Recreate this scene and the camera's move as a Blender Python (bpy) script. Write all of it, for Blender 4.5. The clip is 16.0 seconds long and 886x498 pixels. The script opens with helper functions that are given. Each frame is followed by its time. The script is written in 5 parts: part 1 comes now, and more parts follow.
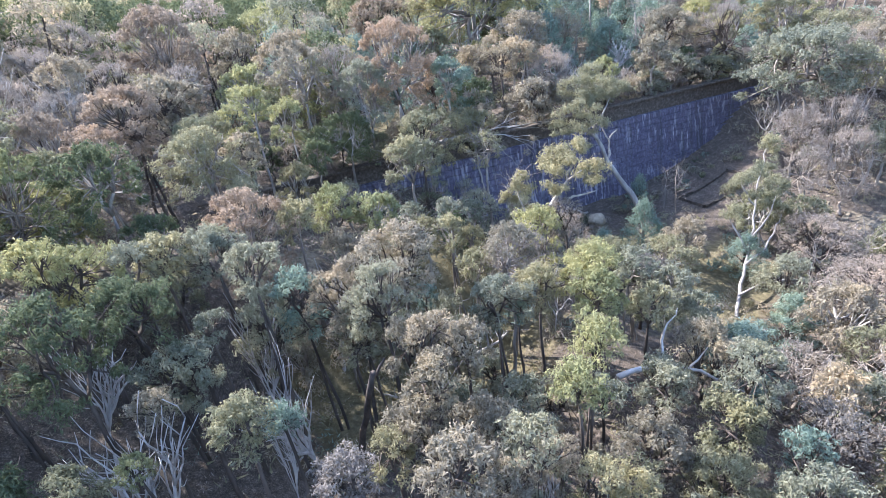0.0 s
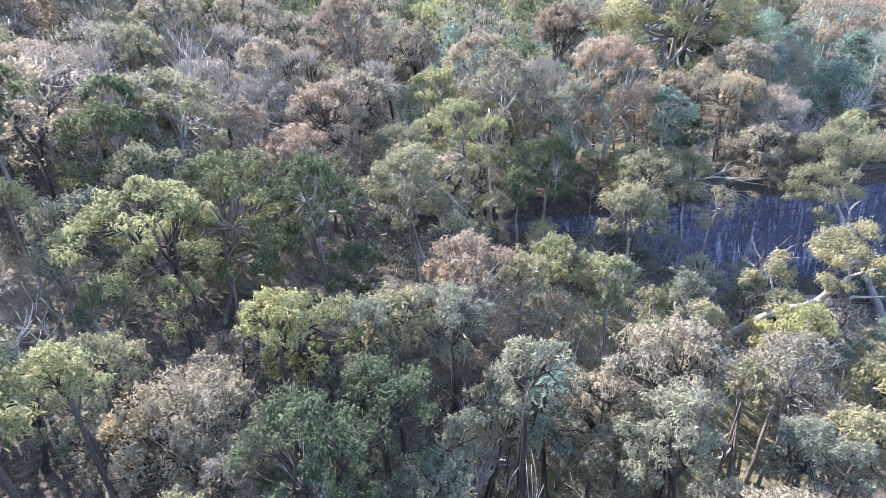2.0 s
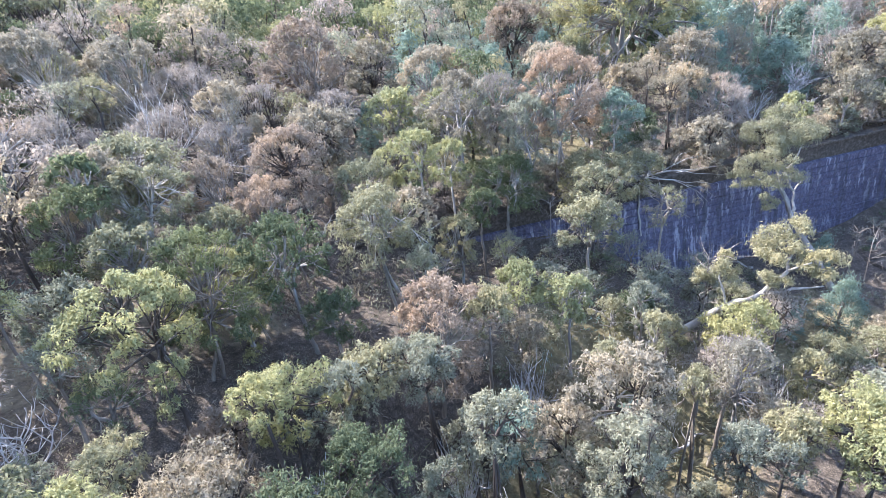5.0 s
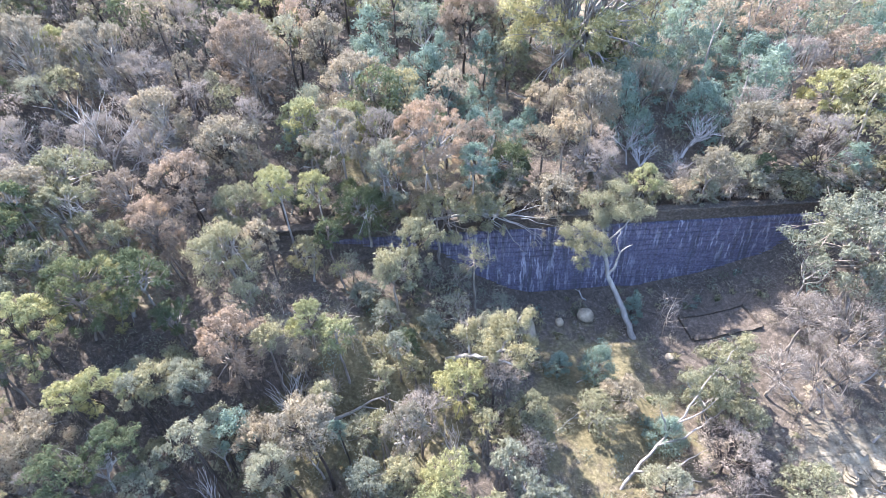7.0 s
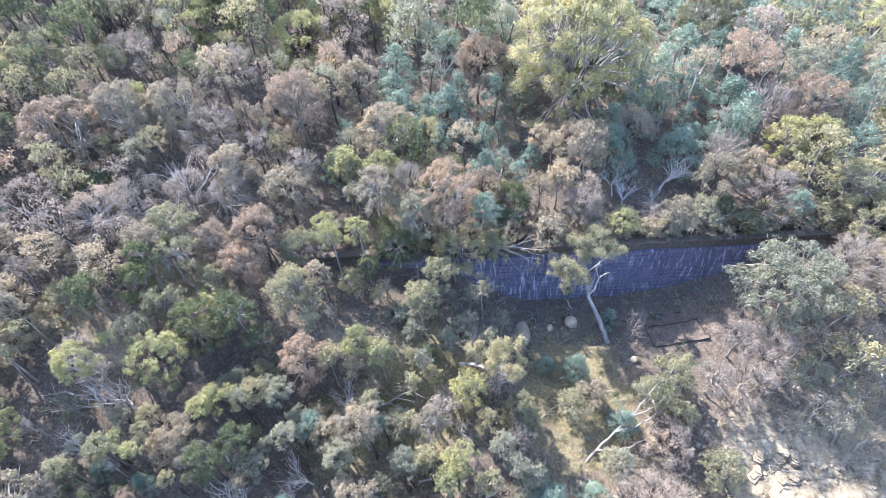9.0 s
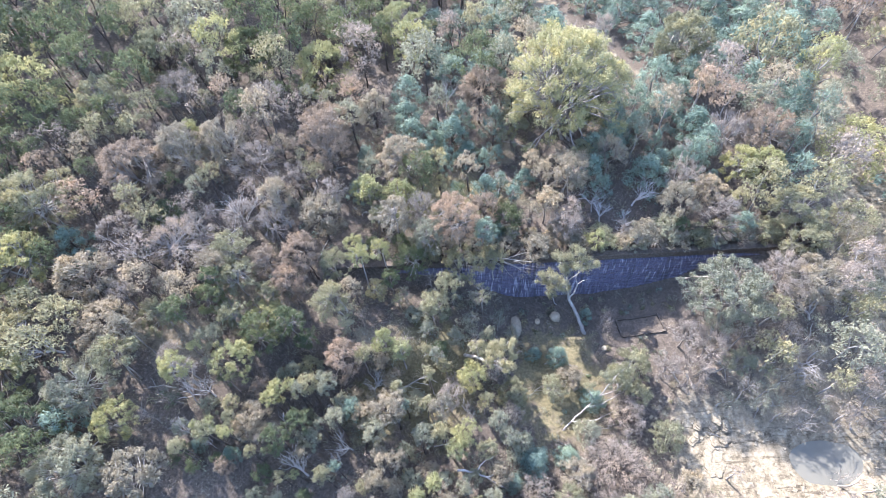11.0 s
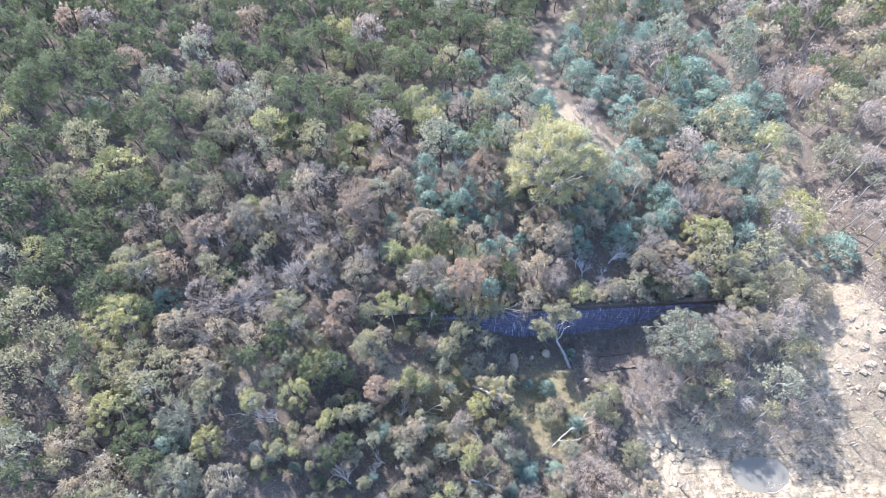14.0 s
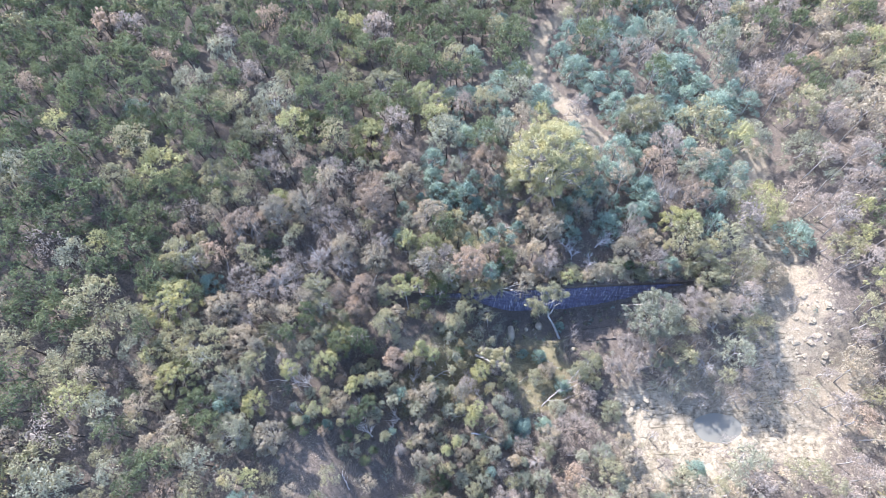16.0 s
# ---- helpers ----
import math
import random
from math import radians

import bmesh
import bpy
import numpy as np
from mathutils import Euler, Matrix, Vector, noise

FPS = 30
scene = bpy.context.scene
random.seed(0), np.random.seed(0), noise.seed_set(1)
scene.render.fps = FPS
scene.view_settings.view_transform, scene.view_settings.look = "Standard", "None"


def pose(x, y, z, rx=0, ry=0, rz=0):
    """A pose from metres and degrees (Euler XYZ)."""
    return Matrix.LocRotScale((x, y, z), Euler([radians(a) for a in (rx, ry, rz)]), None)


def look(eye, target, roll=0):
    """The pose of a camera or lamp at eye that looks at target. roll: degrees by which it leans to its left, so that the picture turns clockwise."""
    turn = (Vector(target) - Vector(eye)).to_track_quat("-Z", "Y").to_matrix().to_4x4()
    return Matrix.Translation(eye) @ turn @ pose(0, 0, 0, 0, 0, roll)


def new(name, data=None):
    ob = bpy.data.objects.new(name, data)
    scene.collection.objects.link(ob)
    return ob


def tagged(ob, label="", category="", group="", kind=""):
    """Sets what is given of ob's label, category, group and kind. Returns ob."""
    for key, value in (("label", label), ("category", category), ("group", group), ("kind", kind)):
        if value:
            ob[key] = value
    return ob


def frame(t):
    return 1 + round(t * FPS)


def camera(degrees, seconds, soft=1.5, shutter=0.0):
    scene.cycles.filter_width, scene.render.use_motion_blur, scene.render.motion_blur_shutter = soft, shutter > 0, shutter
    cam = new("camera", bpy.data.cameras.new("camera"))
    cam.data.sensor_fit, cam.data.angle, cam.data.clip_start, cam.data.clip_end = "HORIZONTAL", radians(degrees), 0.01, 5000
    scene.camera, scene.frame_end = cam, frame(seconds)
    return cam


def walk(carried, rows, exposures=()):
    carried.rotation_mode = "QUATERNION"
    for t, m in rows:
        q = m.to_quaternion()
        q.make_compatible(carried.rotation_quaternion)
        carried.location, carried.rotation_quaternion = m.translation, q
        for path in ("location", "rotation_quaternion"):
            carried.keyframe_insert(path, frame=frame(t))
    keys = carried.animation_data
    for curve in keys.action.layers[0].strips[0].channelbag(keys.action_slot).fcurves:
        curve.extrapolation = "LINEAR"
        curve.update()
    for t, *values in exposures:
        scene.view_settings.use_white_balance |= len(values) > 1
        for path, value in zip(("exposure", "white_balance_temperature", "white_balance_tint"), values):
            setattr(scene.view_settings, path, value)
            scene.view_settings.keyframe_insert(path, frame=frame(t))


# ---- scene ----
cam = camera(79.4, 16.0, soft=0.85)

PATH = [
    (0, (-16.863, -25.697, 15.251), (-16.267, -24.009, 14.359), -7.9),
    (0.5, (-16.641, -24.627, 15.523), (-16.031, -22.948, 14.624), -7.6),
    (1, (-17.671, -23.07, 15.848), (-17.044, -21.4, 14.943), -7.2),
    (1.5, (-19.45, -21.366, 16.044), (-18.856, -19.681, 15.144), -6.2),
    (2, (-20.15, -20.799, 16.06), (-19.837, -19.031, 15.179), -2.0),
    (2.5, (-20.212, -20.748, 16.094), (-20.28, -18.96, 15.2), 2.9),
    (3, (-20.183, -20.713, 16.226), (-20.481, -18.961, 15.31), 3.9),
    (3.5, (-20.115, -20.73, 16.264), (-20.231, -18.95, 15.36), -0.6),
    (4, (-20.14, -20.65, 16.224), (-19.856, -18.892, 15.313), -6.9),
    (4.5, (-20.138, -20.66, 16.261), (-19.748, -18.928, 15.341), -7.7),
    (4.7, (-20.102, -20.725, 16.821), (-19.709, -18.996, 15.896), -7.3),
    (6.8, (-9.139, -22.987, 26.228), (-9.09, -21.53, 24.86), -3.1),
    (7, (-8.354, -23.136, 27.135), (-8.32, -21.679, 25.766), -2.3),
    (7.5, (-8.142, -23.325, 29.531), (-8.155, -21.875, 28.154), -2.5),
    (8, (-7.997, -23.526, 31.938), (-8.03, -22.226, 30.418), -2.8),
    (8.5, (-8.0, -23.61, 34.553), (-8.039, -22.342, 33.007), -3.6),
    (9, (-8.09, -23.838, 36.985), (-8.128, -22.573, 35.436), -4.0),
    (9.2, (-8.131, -24.106, 37.842), (-8.172, -22.834, 36.299), -4.0),
    (11.3, (-8.54, -24.461, 48.192), (-8.581, -23.373, 46.514), -4.7),
    (11.5, (-8.612, -24.653, 49.14), (-8.654, -23.561, 47.465), -4.7),
    (12, (-8.801, -24.851, 51.649), (-8.843, -23.761, 49.973), -4.8),
    (12.5, (-8.867, -25.16, 53.635), (-8.912, -24.066, 51.962), -4.9),
    (13, (-8.875, -25.236, 55.48), (-8.923, -24.144, 53.805), -5.0),
    (13.5, (-9.049, -25.456, 57.333), (-9.096, -24.362, 55.659), -4.8),
    (14, (-9.162, -25.725, 59.029), (-9.207, -24.628, 57.357), -4.7),
    (14.5, (-9.356, -25.847, 61.004), (-9.397, -24.75, 59.332), -4.5),
    (15, (-9.645, -25.888, 63.407), (-9.682, -24.795, 61.732), -4.2),
    (15.5, (-9.834, -26.064, 65.63), (-9.873, -24.987, 63.945), -4.4),
    (16, (-9.983, -26.504, 67.76), (-10.024, -25.556, 65.999), -4.8),
]
walk(cam, [(t, look(eye, target, roll)) for t, eye, target, roll in PATH], exposures=[(0.0, 2.38, 6030, 14), (2.0, 2.46, 6010, 14), (2.5, 2.54, 6000, 15), (3.5, 2.74, 5990, 15), (4.5, 2.56, 6010, 14), (7.0, 2.72, 6140, 15), (11.0, 2.56, 6000, 15), (16.0, 2.44, 5790, 15)])

# ---- light ----
SUN_AZ, SUN_EL = math.atan2(0.81, -0.58), radians(42)
sun_way = Vector((math.cos(SUN_AZ) * math.cos(SUN_EL), math.sin(SUN_AZ) * math.cos(SUN_EL), math.sin(SUN_EL)))
sun = new("sun", bpy.data.lights.new("sun", "SUN"))
sun.data.energy, sun.data.angle, sun.data.color = 3.3, radians(0.53), (1.0, 0.93, 0.84)
sun.matrix_basis = look(sun_way * 200, (0, 0, 0))
world = bpy.data.worlds.new("sky")
scene.world = world
world.use_nodes = True
wn = world.node_tree.nodes
sky = wn.new("ShaderNodeTexSky")
sky.sky_type, sky.sun_disc = "NISHITA", False
sky.sun_elevation, sky.sun_rotation = SUN_EL, math.pi / 2 - SUN_AZ
wn["Background"].inputs["Strength"].default_value = 0.15
world.node_tree.links.new(sky.outputs["Color"], wn["Background"].inputs["Color"])


# ---- materials ----
def nodes_of(name, rough=0.9):
    m = bpy.data.materials.new(name)
    m.use_nodes = True
    n, l = m.node_tree.nodes, m.node_tree.links
    b = n["Principled BSDF"]
    b.inputs["Roughness"].default_value = rough
    b.inputs["Specular IOR Level"].default_value = 0.25
    return m, n, l, b


def ramp(n, l, fac, stops):
    r = n.new("ShaderNodeValToRGB")
    e = r.color_ramp.elements
    e[0].position, e[0].color = stops[0][0], (*stops[0][1], 1)
    e[1].position, e[1].color = stops[-1][0], (*stops[-1][1], 1)
    for p, c in stops[1:-1]:
        e.new(p).color = (*c, 1)
    l.new(fac, r.inputs["Fac"])
    return r.outputs["Color"]


def noise_tex(n, l, scale, detail=4.0, rough=0.6, stretch=None):
    t = n.new("ShaderNodeTexNoise")
    t.inputs["Scale"].default_value, t.inputs["Detail"].default_value, t.inputs["Roughness"].default_value = scale, detail, rough
    g = n.new("ShaderNodeNewGeometry")
    v = g.outputs["Position"]
    if stretch:
        mp = n.new("ShaderNodeMapping")
        mp.inputs["Scale"].default_value = stretch
        l.new(v, mp.inputs["Vector"])
        v = mp.outputs["Vector"]
    l.new(v, t.inputs["Vector"])
    return t.outputs["Fac"]


def mix(n, l, fac, a, b, mode="MIX"):
    m = n.new("ShaderNodeMix")
    m.data_type, m.blend_type = "RGBA", mode
    for s, v in ((m.inputs[0], fac), (m.inputs[6], a), (m.inputs[7], b)):
        if isinstance(v, (int, float)):
            s.default_value = v
        elif isinstance(v, tuple):
            s.default_value = (*v, 1)
        else:
            l.new(v, s)
    return m.outputs[2]


def bump(n, l, b, height, strength, dist):
    k = n.new("ShaderNodeBump")
    k.inputs["Strength"].default_value, k.inputs["Distance"].default_value = strength, dist
    l.new(height, k.inputs["Height"])
    l.new(k.outputs["Normal"], b.inputs["Normal"])


def leaf_material(name, dark, mid, pale, clear=0.45):
    """Foliage: leaf-by-leaf variation, broad patches of another tone, and light that shines through."""
    m, n, l, b = nodes_of(name, 0.75)
    b.inputs["Specular IOR Level"].default_value = 0.15
    g = n.new("ShaderNodeNewGeometry")
    c = ramp(n, l, g.outputs["Random Per Island"], [(0.0, tuple(0.35 * p + 0.65 * q for p, q in zip(dark, mid))), (0.5, mid), (1.0, tuple(0.35 * p + 0.65 * q for p, q in zip(pale, mid)))])
    o = n.new("ShaderNodeObjectInfo")
    tone = ramp(n, l, o.outputs["Random"], [(0.0, (0.82, 0.84, 0.83)), (0.5, (1, 1, 1)), (1.0, (1.2, 1.13, 1.04))])
    c = mix(n, l, 1.0, c, tone, "MULTIPLY")
    patch = ramp(n, l, noise_tex(n, l, 0.45, 2), [(0.3, (0.78, 0.82, 0.86)), (0.55, (1, 1, 1)), (0.75, (1.25, 1.16, 1.0))])
    c = mix(n, l, 1.0, c, patch, "MULTIPLY")
    spray = ramp(n, l, noise_tex(n, l, 11.0, 2), [(0.32, (0.8, 0.8, 0.8)), (0.5, (1, 1, 1)), (0.68, (1.15, 1.15, 1.15))])
    c = mix(n, l, 1.0, c, spray, "MULTIPLY")
    l.new(c, b.inputs["Base Color"])
    t = n.new("ShaderNodeBsdfTranslucent")
    l.new(c, t.inputs["Color"])
    s = n.new("ShaderNodeMixShader")
    s.inputs["Fac"].default_value = clear
    l.new(b.outputs["BSDF"], s.inputs[1])
    l.new(t.outputs["BSDF"], s.inputs[2])
    l.new(s.outputs["Shader"], n["Material Output"].inputs["Surface"])
    return m


LEAVES = {
    "green": leaf_material("green leaves", (0.07, 0.087, 0.05), (0.122, 0.147, 0.086), (0.2, 0.232, 0.142)),
    "olive": leaf_material("olive leaves", (0.165, 0.162, 0.1), (0.275, 0.267, 0.172), (0.43, 0.415, 0.285)),
    "yellow": leaf_material("yellow-green leaves", (0.195, 0.2, 0.1), (0.325, 0.325, 0.17), (0.47, 0.465, 0.265)),
    "grey": leaf_material("grey-green leaves", (0.152, 0.16, 0.118), (0.258, 0.267, 0.202), (0.41, 0.41, 0.33)),
    "tan": leaf_material("tan dry leaves", (0.195, 0.17, 0.126), (0.318, 0.281, 0.214), (0.475, 0.427, 0.338)),
    "rust": leaf_material("rusty brown leaves", (0.2, 0.154, 0.116), (0.335, 0.266, 0.206), (0.50, 0.412, 0.325)),
    "pink": leaf_material("grey-brown dying leaves", (0.188, 0.163, 0.144), (0.31, 0.273, 0.243), (0.46, 0.412, 0.374)),
    "gold": leaf_material("golden olive leaves", (0.205, 0.205, 0.11), (0.34, 0.336, 0.192), (0.49, 0.48, 0.3)),
    "blue": leaf_material("blue-green wattle leaves", (0.112, 0.158, 0.13), (0.198, 0.268, 0.225), (0.34, 0.43, 0.37)),
}


def bark_material(name, dark, mid, pale, scale=3.0):
    m, n, l, b = nodes_of(name, 0.85)
    f = noise_tex(n, l, scale, 5, 0.65, (1, 1, 0.25))
    c = ramp(n, l, f, [(0.3, dark), (0.5, mid), (0.68, pale)])
    l.new(c, b.inputs["Base Color"])
    bump(n, l, b, f, 0.5, 0.03)
    return m


BARK = bark_material("grey gum bark", (0.10, 0.085, 0.075), (0.22, 0.19, 0.165), (0.38, 0.34, 0.30))
PALE_BARK = bark_material("pale smooth gum bark", (0.17, 0.155, 0.14), (0.31, 0.29, 0.265), (0.48, 0.455, 0.42))
SMOOTH_BARK = bark_material("smooth grey gum bark", (0.16, 0.145, 0.135), (0.27, 0.25, 0.235), (0.38, 0.36, 0.335))
WHITE_BARK = bark_material("bleached dead wood", (0.3, 0.28, 0.27), (0.45, 0.43, 0.42), (0.6, 0.58, 0.57))
DARK_BARK = bark_material("dark rough bark", (0.035, 0.03, 0.027), (0.075, 0.062, 0.055), (0.14, 0.115, 0.10))


def ground_material():
    m, n, l, b = nodes_of("leaf litter, dry grass and pale rock", 0.95)
    fine = noise_tex(n, l, 5.0, 6, 0.7)
    broad = noise_tex(n, l, 0.22, 4, 0.6)
    litter = ramp(n, l, fine, [(0.28, (0.046, 0.038, 0.032)), (0.5, (0.1, 0.083, 0.069)), (0.72, (0.19, 0.16, 0.135))])
    dirt = ramp(n, l, fine, [(0.25, (0.13, 0.105, 0.085)), (0.6, (0.25, 0.21, 0.17)), (0.8, (0.38, 0.33, 0.28))])
    bits = ramp(n, l, noise_tex(n, l, 26.0, 3, 0.7), [(0.4, (0.6, 0.6, 0.61)), (0.55, (1, 1, 1)), (0.66, (1.9, 1.82, 1.7))])
    litter = mix(n, l, 1.0, litter, bits, "MULTIPLY")
    pick = ramp(n, l, broad, [(0.66, (0, 0, 0)), (0.8, (0.8, 0.8, 0.8))])
    c = mix(n, l, pick, litter, dirt)
    grass = ramp(n, l, fine, [(0.3, (0.07, 0.062, 0.035)), (0.55, (0.145, 0.125, 0.072)), (0.75, (0.26, 0.225, 0.14))])
    for attr, col in (("grassy", grass), ("rocky", None), ("sandy_lightened", None)):
        a = n.new("ShaderNodeAttribute")
        a.attribute_name = attr
        if attr == "rocky":
            crack = noise_tex(n, l, 1.6, 8, 0.72)
            col = ramp(n, l, crack, [(0.34, (0.07, 0.058, 0.042)), (0.46, (0.17, 0.142, 0.1)), (0.6, (0.28, 0.242, 0.178)), (0.75, (0.38, 0.337, 0.258))])
            seams = ramp(n, l, noise_tex(n, l, 1.0, 6, 0.75, (0.5, 2.6, 1.0)), [(0.36, (0.35, 0.34, 0.33)), (0.48, (1, 1, 1))])
            col = mix(n, l, 1.0, col, seams, "MULTIPLY")
        if attr == "sandy_lightened":
            col = ramp(n, l, fine, [(0.25, (0.095, 0.078, 0.056)), (0.5, (0.19, 0.158, 0.114)), (0.8, (0.33, 0.28, 0.208))])
        edge = n.new("ShaderNodeMath")
        edge.operation = "MULTIPLY_ADD"
        l.new(noise_tex(n, l, 0.9, 5, 0.7), edge.inputs[0])
        edge.inputs[1].default_value = 1.4
        l.new(a.outputs["Fac"], edge.inputs[2])
        c = mix(n, l, ramp_at(n, l, edge.outputs[0]), c, col)
    l.new(c, b.inputs["Base Color"])
    bump(n, l, b, fine, 0.6, 0.08)
    return m


def ramp_at(n, l, fac):
    """0 below 1.05, 1 above 1.35."""
    r = n.new("ShaderNodeMapRange")
    r.inputs["From Min"].default_value, r.inputs["From Max"].default_value = 1.05, 1.35
    l.new(fac, r.inputs["Value"])
    return r.outputs["Result"]


def stone_material(name, dark, mid, pale, streaks=False):
    m, n, l, b = nodes_of(name, 0.9)
    fine = noise_tex(n, l, 7.0, 6, 0.7)
    c = ramp(n, l, fine, [(0.3, dark), (0.5, mid), (0.7, pale)])
    o = n.new("ShaderNodeObjectInfo")
    c = mix(n, l, 1.0, c, ramp(n, l, o.outputs["Random"], [(0.0, (0.9, 0.9, 0.91)), (1.0, (1.09, 1.08, 1.07))]), "MULTIPLY")
    if streaks:
        run = noise_tex(n, l, 1.0, 4, 0.6, (6.0, 1.0, 0.95))
        white = ramp(n, l, run, [(0.53, (0, 0, 0)), (0.62, (1, 1, 1))])
        field = ramp(n, l, noise_tex(n, l, 0.35, 3), [(0.4, (0.1, 0.1, 0.1)), (0.62, (0.85, 0.85, 0.85))])
        c = mix(n, l, mix(n, l, 1.0, white, field, "MULTIPLY"), c, (0.42, 0.41, 0.48))
        black = ramp(n, l, noise_tex(n, l, 1.0, 3, 0.5, (4.0, 1.0, 0.2)), [(0.5, (0, 0, 0)), (0.7, (0.7, 0.7, 0.7))])
        c = mix(n, l, black, c, (0.06, 0.06, 0.065))
    l.new(c, b.inputs["Base Color"])
    bump(n, l, b, fine, 0.6, 0.05)
    return m


GROUND = ground_material()
# The blue of the wall's skylit shade is put into stone and mortar colours.
STONE = stone_material("stained stone with shade blue in its colour", (0.058, 0.055, 0.082), (0.108, 0.103, 0.15), (0.175, 0.167, 0.232), True)
MORTAR = stone_material("mortar with the same shade blue", (0.054, 0.051, 0.076), (0.1, 0.095, 0.138), (0.16, 0.153, 0.212), True)
# Brown concrete, its colour darkened further for the crest band's shadow.
COPING = stone_material("weathered brown concrete darkened for shade", (0.045, 0.038, 0.031), (0.082, 0.069, 0.058), (0.16, 0.136, 0.114))
ROCK = stone_material("pale creek rock", (0.12, 0.1, 0.073), (0.22, 0.19, 0.14), (0.33, 0.29, 0.22))


# ---- helpers for meshes ----
def mesh_from(name, verts, faces, mats, index=None, smooth=False):
    """A mesh of plain arrays; six columns give each corner's own normal as well."""
    me = bpy.data.meshes.new(name)
    normals = None
    if isinstance(verts, np.ndarray) and verts.shape[1] == 6:
        verts, normals = verts[:, :3], verts[:, 3:]
    me.from_pydata([tuple(v) for v in verts] if not isinstance(verts, np.ndarray) else verts.tolist(), [], faces if not isinstance(faces, np.ndarray) else faces.tolist())
    for m in mats:
        me.materials.append(m)
    if index is not None:
        me.polygons.foreach_set("material_index", np.asarray(index, np.int32))
    if smooth:
        me.polygons.foreach_set("use_smooth", np.ones(len(me.polygons), bool))
    if normals is not None:
        me.attributes.new("custom_normal", "FLOAT_VECTOR", "POINT").data.foreach_set("vector", np.ascontiguousarray(normals, np.float32).reshape(-1))
    me.update()
    return me


def child(name, me, parent, label=""):
    ob = new(name, me)
    ob.parent = parent
    return tagged(ob, label)


def step(a, b, v):
    s = np.clip((v - a) / (b - a), 0, 1)
    return s * s * (3 - 2 * s)


def rolling(x, y, size, seed):
    """Cheap smooth noise from sines, -1 to 1."""
    r = np.random.RandomState(seed)
    out = 0
    for k in range(5):
        a, p = r.uniform(0, 6.28, 2)
        f = (0.6 + 0.5 * k) / size
        out = out + np.sin((x * math.cos(a) + y * math.sin(a)) * f * 6.28 + p) / (1 + 0.6 * k)
    return out / 2.4


# ---- ground ----
DAM_L, DAM_R, CREST = -19.0, 21.5, 7.5


def channel(x, y):
    """Distance from the middle of the rocky channel that runs round the dam's end and to the pool."""
    cx = 29.5 + 1.5 * np.sin(y / 9.0) + 0.09 * np.clip(y - 12, 0, 99) ** 1.15
    d1 = np.abs(x - cx) + 50 * step(-13, -17, y)
    d2 = np.hypot(np.clip(x - 12, None, 0) + np.clip(x - 29, 0, None), (y + 15.5) + 0.12 * (x - 19))
    return np.minimum(d1, d2)


TRACK = [(22, 66), (14.5, 53), (9.7, 47.5), (5.5, 42.7), (3.5, 36.7), (3.8, 32.1), (7.0, 27.5), (10.8, 21.0)]


def track_gap(x, y):
    """Distance from the middle of the foot track on the silt flat."""
    out = np.full(np.shape(x), 99.0)
    for (xa, ya), (xb, yb) in zip(TRACK, TRACK[1:]):
        u = np.clip(((x - xa) * (xb - xa) + (y - ya) * (yb - ya)) / ((xb - xa) ** 2 + (yb - ya) ** 2), 0, 1)
        out = np.minimum(out, np.hypot(x - xa - u * (xb - xa), y - ya - u * (yb - ya)))
    return out


def height(x, y):
    x, y = np.asarray(x, float), np.asarray(y, float)
    hill = 0.30 * np.clip(-x - 21, 0, 60) + 0.05 * np.clip(-x - 10, 0, 11)
    up = 6.95 + 0.11 * np.clip(y - 1, 0, 16) + 0.02 * np.clip(y - 17, 0, 200) + hill
    up = up + 0.14 * np.clip(x - 36, 0, 60)
    floor = 2.1 + 0.05 * np.clip(y + 4, -14, 0) - 0.03 * np.clip(-18 - y, 0, 40)
    bank = 3.1 * step(-2.5, -9.5, x) + 0.115 * np.clip(-9 - x, 0, 12) + hill
    right = 4.2 * step(4, 20, x) * step(-13, -2, y) + 0.1 * np.clip(x - 32, 0, 60)
    gully = 2.9 * step(-6.5, -11, y) * step(-25.5, -17, x) * step(-5, -11, x)
    down = floor + bank + right - gully
    w = np.where((x > DAM_L + 1) & (x < DAM_R - 0.5), step(-0.6, 0.5, y), step(-0.6 - 0.5 * np.clip(np.maximum(DAM_L + 1 - x, x - DAM_R + 0.5), 0, 8), 0.5, y))
    z = down * (1 - w) + up * w
    ch = channel(x, y)
    bed = 2.0 + 0.18 * np.clip(y + 14, 0, 45) - 0.3 * step(-8, -16, y) * 4
    k = step(7.0, 2.0, ch)
    z = z * (1 - k) + np.minimum(z, bed) * k
    pool = step(4.2, 2.2, np.hypot((x - 20.6) / 1.6, (y + 16.0)) + 1.3)
    z = z - 0.7 * pool
    z = z + 0.16 * rolling(x, y, 7.0, 3) + 0.06 * rolling(x, y, 2.1, 4)
    far = np.clip(np.hypot(x, y - 10) - 90, 0, None)
    return z + 0.12 * far * (1 + 0.4 * np.sin(np.arctan2(y, x) * 3))


def z_at(x, y):
    return float(height(x, y))


def axis(lo, hi, gap, reach):
    mid = np.arange(lo, hi + 0.01, gap)
    out, d = [], gap
    while sum(out) < reach:
        d *= 1.25
        out.append(d)
    far = np.cumsum(out)
    return np.concatenate([lo - far[::-1], mid, hi + far])


